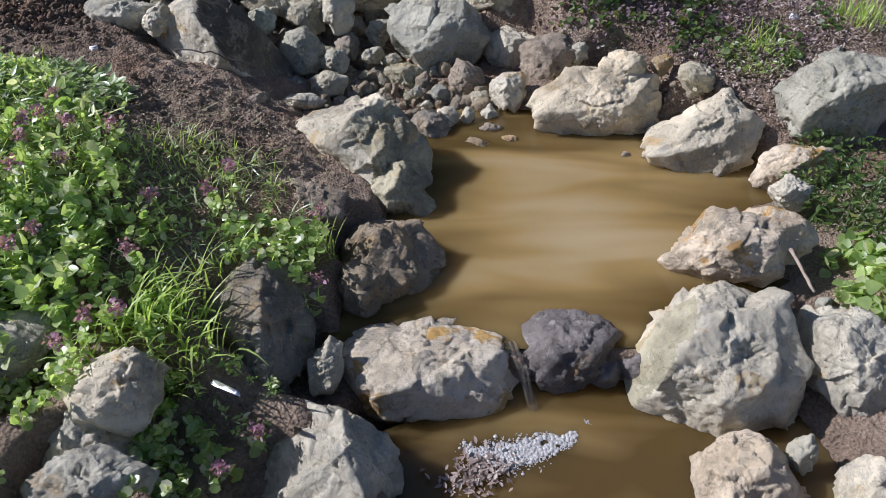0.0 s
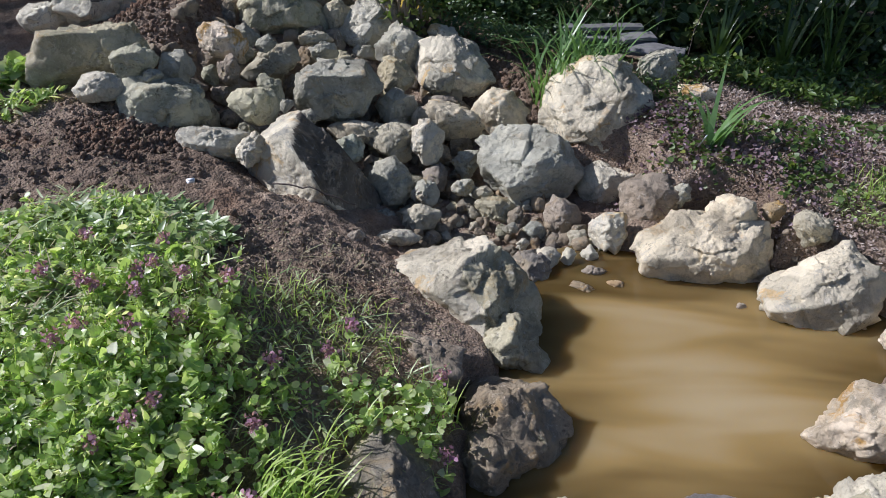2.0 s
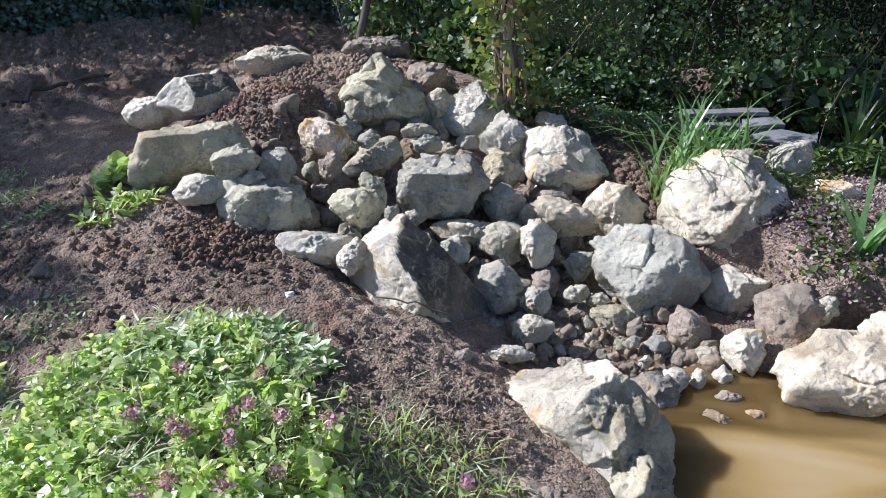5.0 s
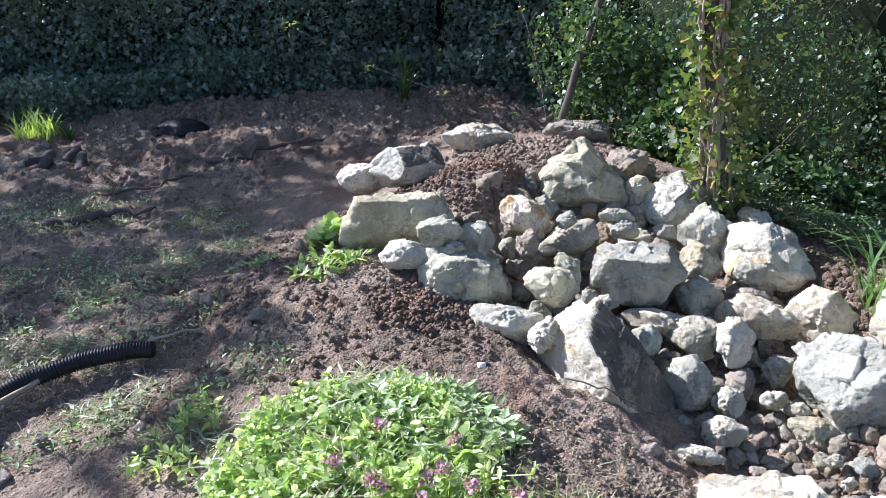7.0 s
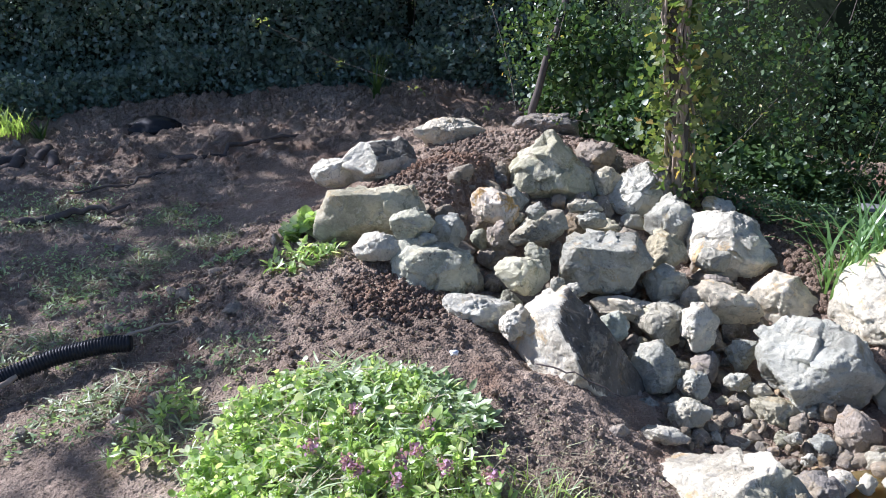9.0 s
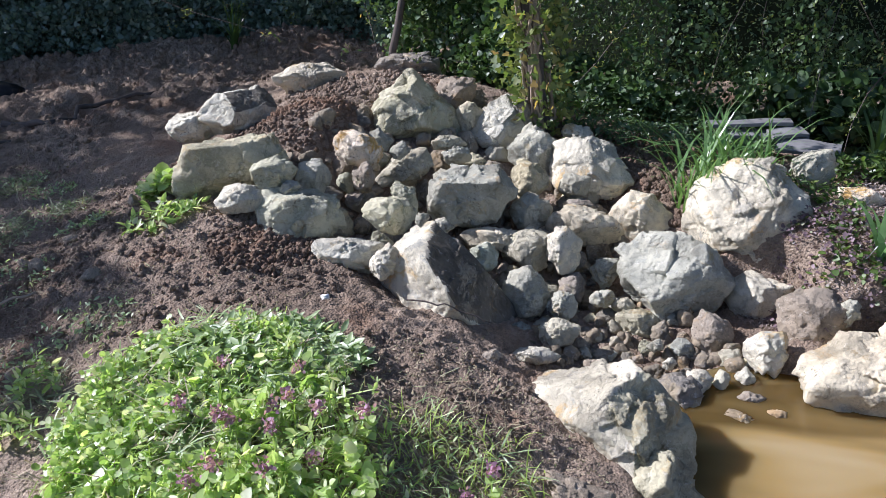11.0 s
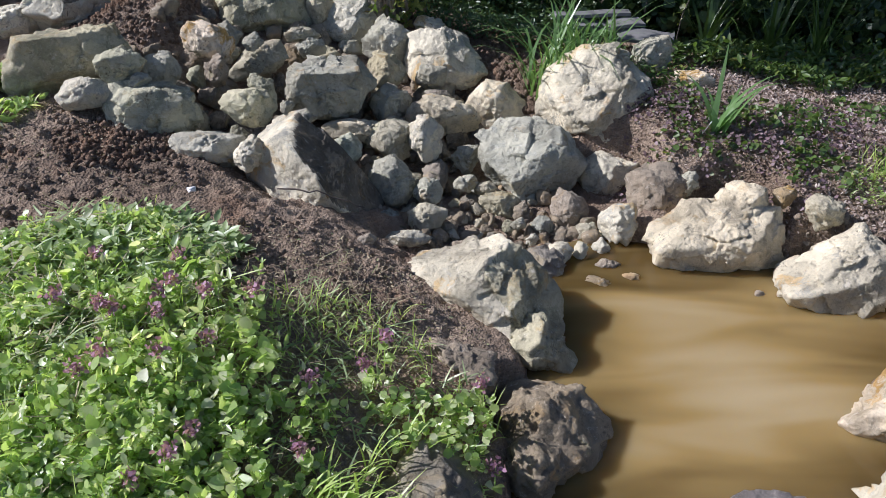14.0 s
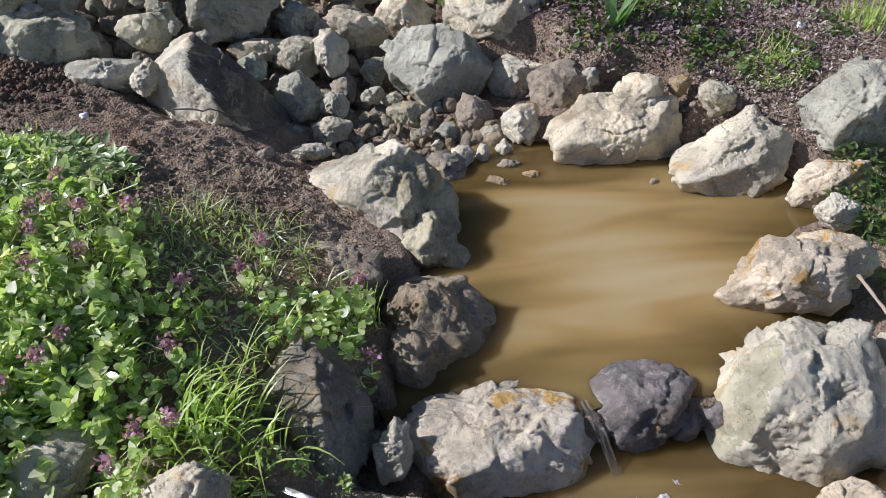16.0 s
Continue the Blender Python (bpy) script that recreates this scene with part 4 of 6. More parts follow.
rock("brown", 0.521, 3.039, 0.331, -9.6, -24.0, (0.084, 0.058, 0.041, 0.068, 0.083, 0.049, 0.048, 0.065), 0.047, 648, "cobble", "small brown sandstone cobble in the stacked rockery", "stones of the rockery")

for k, (x, y, z, r) in enumerate(((0.925, 0.79, -0.045, 0.042), (1.045, 0.735, -0.045, 0.04), (1.265, 0.625, -0.035, 0.055), (1.20, 0.66, -0.05, 0.045))):
    rock("dark", x, y, z, -30 - 40 * k, -20, tuple(r * q for q in (1.2, 0.9, 0.8, 1.0, 1.15, 1.0, 0.85, 1.05)), r, 820 + k, "cobble", "small wet dark cobble wedged in the sill", "stones round the pool")

# ---- leaves and blades ----
HEART = ([(0, 0, 0), (-0.42, 0.08, 0.03), (-0.5, 0.38, 0.05), (-0.3, 0.75, 0.03), (0, 1, -0.06), (0.3, 0.75, 0.03), (0.5, 0.38, 0.05), (0.42, 0.08, 0.03), (0, 0.45, -0.03)],
         [(0, 8, 2, 1), (8, 4, 3, 2), (0, 7, 6, 8), (8, 6, 5, 4)])
LANCE = ([(0, 0, 0), (-0.2, 0.35, 0.03), (-0.15, 0.7, 0.02), (0, 1, -0.08), (0.15, 0.7, 0.02), (0.2, 0.35, 0.03), (0, 0.5, -0.02)],
         [(0, 6, 2, 1), (6, 3, 2), (0, 5, 4, 6), (6, 4, 3)])
LOBED = ([(0, 0, 0), (-0.4, -0.12, 0.02), (-0.6, 0.25, 0.03), (-0.28, 0.42, 0), (-0.3, 0.72, 0.02), (0, 1, -0.06), (0.3, 0.72, 0.02), (0.28, 0.42, 0), (0.6, 0.25, 0.03), (0.4, -0.12, 0.02)],
         [(0, 3, 2, 1), (0, 5, 4, 3), (0, 7, 6, 5), (0, 9, 8, 7)])


ROUND = ([(0, 0, 0)] + [(0.5 * math.sin(a) * (1.0 if k % 2 else 0.86), 0.45 - 0.5 * math.cos(a) * (1.0 if k % 2 else 0.86), 0.05 * abs(math.sin(a)) - 0.02) for k, a in enumerate([0.35 + 0.43 * i for i in range(14)])] + [(0, 0.5, -0.04)],
         [(0, 1, 2, 15), (15, 2, 3, 4), (15, 4, 5, 6), (15, 6, 7, 8), (15, 8, 9, 10), (15, 10, 11, 12), (15, 12, 13, 14), (15, 14, 0)])
STRAND = ([(-0.03, 0, 0), (0.03, 0, 0), (-0.035, 0.35, 0.06), (0.035, 0.35, 0.06), (-0.02, 0.75, 0.04), (0.02, 0.75, 0.04), (0, 1, -0.05)], [(0, 1, 3, 2), (2, 3, 5, 4), (4, 5, 6)])
STALK = ([(-0.02, 0, 0), (0.02, 0, 0), (0.015, 1, 0.05), (-0.015, 1, 0.05)], [(0, 1, 2, 3)])


def scatter_leaves(at, sizes, shape, rng, flat=0.55, lean=None):
    """Vertices and faces of leaves at points: yaw by chance, tilted from the level by about flat radians."""
    at, sizes = np.asarray(at, float), np.asarray(sizes, float)
    n = len(at)
    t = np.array(shape[0], float)
    k = len(t)
    yaw = rng.uniform(0, 2 * np.pi, n) if lean is None else lean + rng.normal(0, 0.9, n)
    pitch, roll = rng.normal(0.1, flat, n), rng.normal(0, flat, n)
    v = np.repeat(t[None], n, 0) * sizes[:, None, None]
    x, y, z = v[..., 0], v[..., 1], v[..., 2]
    c, s = np.cos(roll)[:, None], np.sin(roll)[:, None]
    x, z = x * c + z * s, z * c - x * s
    c, s = np.cos(pitch)[:, None], np.sin(pitch)[:, None]
    y, z = y * c - z * s, y * s + z * c
    c, s = np.cos(yaw)[:, None], np.sin(yaw)[:, None]
    x, y = x * c - y * s, x * s + y * c
    v = np.stack([x, y, z], -1) + at[:, None]
    faces = [tuple(int(i * k + j) for j in f) for i in range(n) for f in shape[1]]
    return v.reshape(-1, 3).tolist(), faces


def blades(at, length, width, rng, droop=0.7, lean=None, spread_=0.9, segs=5):
    """Curved tapering strips that grow up from points and bow over."""
    at = np.asarray(at, float)
    n = len(at)
    L = length * rng.uniform(0.55, 1.15, n)
    yaw = rng.uniform(0, 2 * np.pi, n) if lean is None else lean + rng.normal(0, spread_, n)
    first = rng.uniform(0.05, 0.5, n)
    bow = rng.uniform(0.2, 1.0, n) * droop * 1.9
    verts, step = [], L / segs
    p, tilt = at.copy(), first.copy()
    d = np.stack([np.cos(yaw), np.sin(yaw), 0 * yaw], -1)
    side = np.stack([-np.sin(yaw), np.cos(yaw), 0 * yaw], -1)
    rows = []
    for k in range(segs + 1):
        w = width * rng.uniform(0.85, 1.15, n) * (1 - (k / segs) ** 1.7) * (0.75 if k == 0 else 1) + 0.0004
        rows.append((p - side * w[:, None] / 2, p + side * w[:, None] / 2))
        p = p + (d * np.sin(tilt)[:, None] + np.array([0, 0, 1]) * np.cos(tilt)[:, None]) * step[:, None]
        tilt = tilt + bow / segs * (1 + k / segs)
    v = np.stack([q for r in rows for q in r], 1)
    m = 2 * (segs + 1)
    faces = [(i * m + 2 * k, i * m + 2 * k + 1, i * m + 2 * k + 3, i * m + 2 * k + 2) for i in range(n) for k in range(segs)]
    return v.reshape(-1, 3).tolist(), faces


def merged(*pieces):
    verts, faces = [], []
    for v, f in pieces:
        o = len(verts)
        verts += v
        faces += [tuple(i + o for i in q) for q in f]
    return verts, faces


def on_ground(x, y, up=0.0):
    x, y = np.asarray(x, float), np.asarray(y, float)
    return np.stack([x, y, lay(x, y) + crumbs(x, y) + up], -1)


def patch(rng, n, cx, cy, rx, ry, turn=0.0, hole=0.0, seed=1, edge=0.35):
    """Points in an ellipse with a ragged outline and gaps."""
    a, r = rng.uniform(0, 2 * np.pi, n * 3), np.sqrt(rng.uniform(0, 1, n * 3)) * 1.25
    x, y = r * np.cos(a) * rx, r * np.sin(a) * ry
    x, y = cx + x * math.cos(turn) - y * math.sin(turn), cy + x * math.sin(turn) + y * math.cos(turn)
    k = octaves(np.stack([x, y, 0 * x], -1), 4.5, 3, seed)
    keep = (r < 1 + edge * k) & (k > hole - 0.5)
    return x[keep][:n], y[keep][:n]


def weeds(name, n, where, size, high, material, label, shape=HEART, seed=1, hole=0.1, flat=0.55, category="weeds"):
    rng = np.random.RandomState(seed)
    x, y = patch(rng, n, *where, hole=hole, seed=seed)
    thick = 0.5 + 0.5 * octaves(np.stack([x, y, 0 * x], -1), 3.5, 2, seed + 4)
    p = on_ground(x, y)
    p[:, 2] += high * thick * np.sqrt(rng.uniform(0, 1, len(x))) + 0.006
    v, f = scatter_leaves(p, size * rng.uniform(0.55, 1.25, len(p)), shape, rng, flat)
    return tagged(raw(name, v, f, material), label, category, kind="stuff")


def sprigs(name, n, where, size, high, label, seed, hole=0.1, material=None, shape=None):
    """Leafy stems of uneven height, each with a rosette on top and smaller whorls below."""
    rng = np.random.RandomState(seed)
    x, y = patch(rng, n, *where, hole=hole, seed=seed)
    thick = np.clip(0.55 + 0.75 * octaves(np.stack([x, y, 0 * x], -1), 6.0, 2, seed + 4), 0.12, 1.2)
    p = on_ground(x, y)
    n = len(p)
    tall = high * thick * rng.uniform(0.55, 1.1, n) + 0.012
    tip = p + np.stack([rng.normal(0, 0.25, n) * tall, rng.normal(0, 0.25, n) * tall, tall], -1)
    at, sz = [], []
    for whorl, low, share in ((4, 1.0, 1.0), (3, 0.75, 0.95), (2, 0.45, 0.8)):
        for _ in range(whorl):
            at.append(p + (tip - p) * low + rng.normal(0, 0.004, (n, 3)))
            sz.append(size * share * rng.uniform(0.55, 1.2, n))
    v, f = scatter_leaves(np.concatenate(at), np.concatenate(sz), shape or ROUND, rng, 0.62)
    return tagged(raw(name, v, f, material or CLOVER), label, "weeds", kind="stuff")


def tuft(x, y, n, length, width, spot, label, seed, material=None, droop=0.7, lean=None, name="grass_tuft"):
    """A clump of grass, each blade a part."""
    rng = np.random.RandomState(seed)
    root = new(name)
    root.location = (x, y, float(lay(x, y)))
    tagged(root, label, "grass")
    a, r = rng.uniform(0, 2 * np.pi, n), np.sqrt(rng.uniform(0, 1, n)) * spot
    p = on_ground(x + r * np.cos(a), y + r * np.sin(a), -0.01) - np.array(root.location)
    v, f = blades(p, length, width, rng, droop, lean)
    for k in range(n):
        raw("blade", v[12 * k:12 * k + 12], f[:5], material or GRASS, root)


# ---- the overgrown hump beside the pool ----
sprigs("leafy_weeds", 1900, (-0.15, 1.66, 0.33, 0.48, -0.15), 0.018, 0.12, "lush bright green dead-nettles covering the hump", 3, 0.48)
sprigs("leafy_weeds", 330, (-0.16, 1.50, 0.34, 0.50, -0.15), 0.028, 0.14, "large-leaved dead-nettles standing out of the hump's weeds", 26, 0.35, None, HEART)
weeds("cut_weeds", 800, (-0.16, 1.82, 0.34, 0.34, 0.1), 0.075, 0.12, WILT, "long pale cut grass lying over the weeds", STRAND, seed=27, hole=0.3, flat=0.22)
weeds("cut_weeds", 500, (0.36, 1.42, 0.30, 0.40, 0.2), 0.06, 0.035, WILT, "short cut grass strewn on the slope", STRAND, seed=28, hole=0.25, flat=0.35)
sprigs("leafy_weeds", 850, (-0.30, 1.36, 0.26, 0.36, 0.0), 0.021, 0.13, "lush bright green dead-nettles covering the hump", 5, 0.38)
sprigs("leafy_weeds", 500, (-0.12, 1.60, 0.38, 0.52, -0.15), 0.03, 0.12, "narrow-leaved weeds mixed into the dead-nettles", 21, 0.15, None, LANCE)
sprigs("leafy_weeds", 45, (0.40, 1.18, 0.20, 0.24, 0.2), 0.019, 0.07, "small dead-nettles on the slope above the pool", 22, 0.3)
weeds("leafy_weeds", 2600, (-0.20, 1.62, 0.36, 0.52, -0.15), 0.016, 0.05, SHRUB, "low small leaves under the dead-nettles", LANCE, seed=4, hole=0.1, flat=0.7)
weeds("mixed_weeds", 1500, (-0.16, 1.62, 0.36, 0.52, -0.15), 0.07, 0.12, GRASS, "thin grassy weeds growing through the dead-nettles", STALK, seed=6, hole=0.2, flat=0.7)
weeds("mixed_weeds", 1100, (-0.1, 1.6, 0.42, 0.6, -0.15), 0.05, 0.10, STRAW, "pale stems among the dead-nettles", STALK, seed=7, hole=0.1, flat=0.6)
weeds("mixed_weeds", 700, (0.36, 1.40, 0.26, 0.38, 0.2), 0.035, 0.03, STRAW, "pale stems and dry blades on the slope", STALK, seed=9, hole=0.1, flat=0.5)
weeds("mixed_weeds", 260, (0.38, 1.42, 0.26, 0.36, 0.2), 0.045, 0.05, GRASS, "thin grassy weeds on the slope", STALK, seed=10, hole=0.2, flat=0.7)
weeds("cut_weeds", 2600, (-0.18, 1.86, 0.28, 0.20, 0.1), 0.045, 0.12, WILT, "pale wilted cut weeds lying on the dead-nettles", LANCE, seed=23, hole=0.3, flat=0.4)
weeds("cut_weeds", 700, (-0.2, 1.75, 0.36, 0.40, 0.1), 0.09, 0.125, STRAW, "pale cut stems lying over the dead-nettles", STALK, seed=24, hole=0.2, flat=0.25)
weeds("cut_weeds", 3200, (0.0, 2.02, 0.32, 0.17, 0.10), 0.042, 0.03, WILT, "wilted cut weeds lying on the top of the hump", LANCE, seed=8, flat=0.3)
sprigs("leafy_weeds", 90, (0.06, 1.24, 0.22, 0.14, 0.1), 0.024, 0.10, "dead-nettles at the foot of the hump", 25, 0.15)
weeds("leafy_weeds", 500, (0.36, 1.32, 0.26, 0.36, 0.2), 0.021, 0.06, CLOVER, "small weeds on the slope above the pool", LANCE, seed=11, hole=0.35)
sprigs("leafy_weeds", 45, (0.52, 1.20, 0.13, 0.13, 0.3), 0.022, 0.08, "weeds hanging over the pool's edge stones", 12, 0.2)
sprigs("leafy_weeds", 150, (0.0, 0.99, 0.22, 0.17, 0.0), 0.019, 0.08, "weeds between the front stones", 14, 0.3)
sprigs("leafy_weeds", 90, (0.02, 0.76, 0.22, 0.14, 0.0), 0.022, 0.08, "weeds between the front stones", 29, 0.3)
sprigs("leafy_weeds", 22, (0.30, 0.80, 0.10, 0.10, 0.0), 0.022, 0.09, "weeds between the front stones", 15, 0.2, None, LANCE)
sprigs("leafy_weeds", 34, (-0.60, 2.08, 0.12, 0.18, 0.0), 0.034, 0.07, "small patch of weeds on bare soil", 16, 0.3, None, LANCE)
weeds("leafy_weeds", 200, (-0.22, 2.98, 0.16, 0.07, 0.5), 0.045, 0.06, CLOVER, "broad-leaved weeds beside the long stone", LANCE, seed=17)
weeds("leafy_weeds", 130, (-0.24, 3.20, 0.06, 0.06, 0.5), 0.05, 0.16, CLOVER, "broad-leaved weeds beside the long stone", HEART, seed=18)
for k, (gx, gy, gr) in enumerate(((-1.9, 3.4, 0.4), (-0.9, 2.8, 0.3), (-1.6, 4.4, 0.4), (-2.2, 4.4, 0.4), (-0.5, 2.35, 0.2), (-1.25, 3.55, 0.35), (-0.75, 3.9, 0.12), (-0.95, 2.25, 0.2), (-0.55, 3.25, 0.1), (-1.55, 2.9, 0.25), (-1.1, 3.1, 0.15))):
    weeds("straggling_weeds", int(1300 * gr), (gx, gy, gr, gr * 0.7, 0.4), 0.022, 0.03, WILT, "straggling weeds and cut stems on bare soil", LANCE, seed=30 + k, hole=0.3)

for k, (gx, gy, gr) in enumerate(((-0.75, 3.55, 0.22), (-1.05, 3.35, 0.28), (-1.5, 4.2, 0.3), (-0.62, 2.12, 0.16), (-0.85, 2.35, 0.16), (-1.25, 2.75, 0.2), (-0.95, 4.1, 0.2))):
    weeds("cut_weeds", int(1300 * gr), (gx, gy, gr, gr * 0.6, 0.3), 0.06, 0.02, HAY, "heap of grey-green cut grass on the bare soil", STRAND, seed=260 + k, hole=0.3, flat=0.35)
    weeds("cut_weeds", int(500 * gr), (gx, gy, gr, gr * 0.6, 0.3), 0.026, 0.02, WILT, "cut green leaves on the bare soil", LANCE, seed=270 + k, hole=0.35, flat=0.5)
for k, (gx, gy, gr) in enumerate(((-1.3, 3.5, 0.6), (-0.7, 2.5, 0.4), (-1.4, 2.6, 0.5), (0.45, 1.7, 0.25), (-1.6, 4.6, 0.6))):
    weeds("dry_straw", int(700 * gr), (gx, gy, gr, gr * 0.8, 0.2), 0.05, 0.004, STRAW, "dry straw and plant bits strewn on the soil", STALK, seed=230 + k, hole=0.2, flat=0.2, category="straw")

tuft(0.24, 1.02, 130, 0.17, 0.008, 0.14, "bright green arching grass tuft on the pool bank", 41, droop=0.9, lean=-0.8)
tuft(0.14, 0.97, 70, 0.16, 0.008, 0.11, "bright green arching grass tuft on the pool bank", 42, droop=0.95, lean=-2.2)
tuft(0.40, 1.12, 90, 0.15, 0.005, 0.10, "bright green arching grass tuft on the pool bank", 43, droop=0.8, lean=-0.5)
tuft(0.52, 1.55, 80, 0.09, 0.004, 0.16, "thin short grass on the slope", 44, droop=0.8)
tuft(0.36, 1.60, 90, 0.08, 0.004, 0.18, "thin short grass on the slope", 45, droop=0.8)
tuft(0.63, 1.26, 60, 0.11, 0.0045, 0.08, "thin short grass on the slope", 46, droop=0.8)


def dead_nettle():
    """A flowering stem: stem, leaf pairs and a purple top."""
    rng = np.random.RandomState(77)
    root = new("dead_nettle")
    tagged(root, "flowering dead-nettle with a purple leafy top", "flower", "dead-nettles on the hump")
    bm = bmesh.new()
    bmesh.ops.create_cone(bm, segments=5, radius1=0.0022, radius2=0.0016, depth=0.13, cap_ends=True, matrix=Matrix.Translation((0, 0, 0.065)))
    part("stem", bm, CLOVER, root)
    pts = [(0, 0, h) for h in np.repeat((0.05, 0.08, 0.105), 3)]
    v, f = scatter_leaves(pts, np.repeat((0.03, 0.026, 0.02), 3), HEART, rng, 0.3)
    raw("leaves", v, f, CLOVER, root)
    pts = [(rng.normal(0, 0.010), rng.normal(0, 0.010), 0.112 + 0.03 * rng.rand()) for _ in range(44)]
    v, f = scatter_leaves(pts, rng.uniform(0.006, 0.012, 44), HEART, rng, 0.9)
    raw("flower_head", v, f, FLOWER, root)
    return root


def plant_nettles():
    rng = np.random.RandomState(19)
    first = dead_nettle()
    spots = [(0.03, 1.57), (0.07, 1.70), (0.0, 1.45), (0.12, 1.50), (-0.08, 1.62), (0.58, 1.06), (0.66, 1.30), (0.31, 1.30), (0.22, 1.20), (0.28, 0.70), (0.33, 0.74), (0.24, 1.62), (0.48, 1.42), (0.44, 1.38)]
    spots += [(-0.25 + 0.5 * rng.rand(), 1.15 + 0.75 * rng.rand()) for _ in range(13)] + [(0.0 + 0.2 * rng.rand(), 0.8 + 0.25 * rng.rand()) for _ in range(5)]
    for k, (x, y) in enumerate(spots):
        m = pose(x, y, float(lay(x, y)) + rng.uniform(-0.03, 0.02), rng.normal(0, 12), rng.normal(0, 12), rng.uniform(0, 360))
        if k == 0:
            first.matrix_world = m
        else:
            copy_thing(first, m)


plant_nettles()

# ---- right bank ----
SWORD2 = leaf_material("broad_grass_blades", (0.09, 0.19, 0.06), (0.19, 0.33, 0.11), (0.40, 0.48, 0.24), 0.4, 0.35)
weeds("leaf_litter", 15000, (2.55, 1.85, 0.55, 0.75, -0.2), 0.016, 0.010, LITTER, "pinkish-brown dead leaves littering the bank", LANCE, seed=51, hole=0.05, flat=0.5, category="leaf litter")
weeds("leaf_litter", 4000, (2.0, 2.1, 0.3, 0.4, -0.2), 0.012, 0.008, LITTER, "pinkish-brown dead leaves littering the bank", LANCE, seed=52, hole=0.05, flat=0.5, category="leaf litter")
weeds("leafy_weeds", 800, (2.14, 1.98, 0.30, 0.36, 0.4), 0.022, 0.05, SHRUB, "low weeds on the leaf-strewn bank", seed=53, hole=0.4)
weeds("leafy_weeds", 600, (2.40, 1.50, 0.13, 0.09, -0.4), 0.016, 0.06, CLOVER, "mossy bright green cushion plant on the bank", LANCE, seed=54, hole=0.1)
weeds("leafy_weeds", 1100, (2.22, 0.80, 0.22, 0.30, 0.0), 0.028, 0.14, SHRUB, "tangled weeds behind the edge stones", LANCE, seed=55, hole=0.15)
weeds("leafy_weeds", 300, (1.98, 0.55, 0.14, 0.14, 0.0), 0.034, 0.08, CLOVER, "weeds behind the edge stones", HEART, seed=56, hole=0.2)
weeds("leafy_weeds", 500, (2.6, 1.75, 0.4, 0.3, 0.4), 0.022, 0.04, SHRUB, "low weeds on the leaf-strewn bank", seed=57, hole=0.5)
weeds("leafy_weeds", 350, (2.20, 2.50, 0.20, 0.18, 0.4), 0.03, 0.10, SHRUB, "weeds round the grey stone on the bank", LANCE, seed=58, hole=0.25)
tuft(2.18, 0.84, 120, 0.16, 0.004, 0.18, "thin grass among weeds behind the edge stones", 60, SHRUB)
tuft(1.84, 2.68, 60, 0.46, 0.014, 0.11, "tall arching green grass clump behind the pale boulder", 61, SWORD2, droop=0.9)
tuft(1.96, 2.62, 60, 0.40, 0.013, 0.11, "tall arching green grass clump behind the pale boulder", 62, SWORD2, droop=0.9)
tuft(1.90, 2.66, 60, 0.20, 0.008, 0.14, "tall arching green grass clump behind the pale boulder", 65, droop=0.9)
weeds("leaf_litter", 1300, (0.50, 1.72, 0.30, 0.40, 0.3), 0.011, 0.006, STRAW, "dry leaf bits strewn on the slope above the pool", LANCE, seed=69, hole=0.1, flat=0.5, category="leaf litter")
weeds("leaf_litter", 1100, (-0.3, 2.7, 0.6, 0.5, 0.3), 0.010, 0.005, STRAW, "dry leaf bits strewn on the dug soil", LANCE, seed=70, hole=0.1, flat=0.5, category="leaf litter")
weeds("leaf_litter", 1300, (-1.2, 3.6, 0.9, 1.0, 0.0), 0.016, 0.006, STRAW, "dry leaf bits strewn on the dug soil", LANCE, seed=79, hole=0.1, flat=0.5, category="leaf litter")
tuft(2.46, 1.56, 60, 0.10, 0.004, 0.08, "small grass tuft on the bank", 63)
tuft(-2.32, 5.95, 90, 0.22, 0.012, 0.14, "sunlit grass clump at the ivy's edge", 66, droop=0.9)
tuft(2.95, 1.55, 90, 0.14, 0.006, 0.10, "small grass tuft on the bank", 64)


def iris(x, y, n, length, width, label, seed, group="", lean=None):
    """Sword-leaved plant, each leaf a part."""
    rng = np.random.RandomState(seed)
    z = float(lay(x, y))
    root = new("iris_plant")
    root.location = (x, y, z)
    tagged(root, label, "plant", group)
    for k in range(n):
        a = rng.uniform(0, 2 * np.pi, 1) if lean is None else np.array([lean + rng.normal(0, 0.8)])
        v, f = blades(np.array([[rng.normal(0, 0.012), rng.normal(0, 0.012), -0.01]]), length * rng.uniform(0.6, 1.1), width, rng, 0.62, float(a[0]), 0.05, 8)
        raw("leaf", v, f, SWORD2 if width > 0.02 else SWORD, root)
    return root


iris(2.06, 1.97, 11, 0.36, 0.024, "sword-leaved young iris with a pale base", 71, lean=0.2)
for k, (x, y) in enumerate(((2.95, 2.55), (3.1, 2.4), (2.75, 2.75), (3.25, 2.7), (0.25, 6.2), (-2.1, 5.95), (-2.4, 6.1))):
    iris(x, y, 16, 0.62 if k < 5 else 0.35, 0.017, "clump of long sword-shaped leaves by the hedge", 72 + k, "sword-leaved clumps")


weeds("leafy_weeds", 4200, (1.95, 3.32, 0.62, 0.26, -0.75), 0.026, 0.22, NETTLE, "low weeds between the rockery and the shrubs", LANCE, seed=59, hole=0.25)


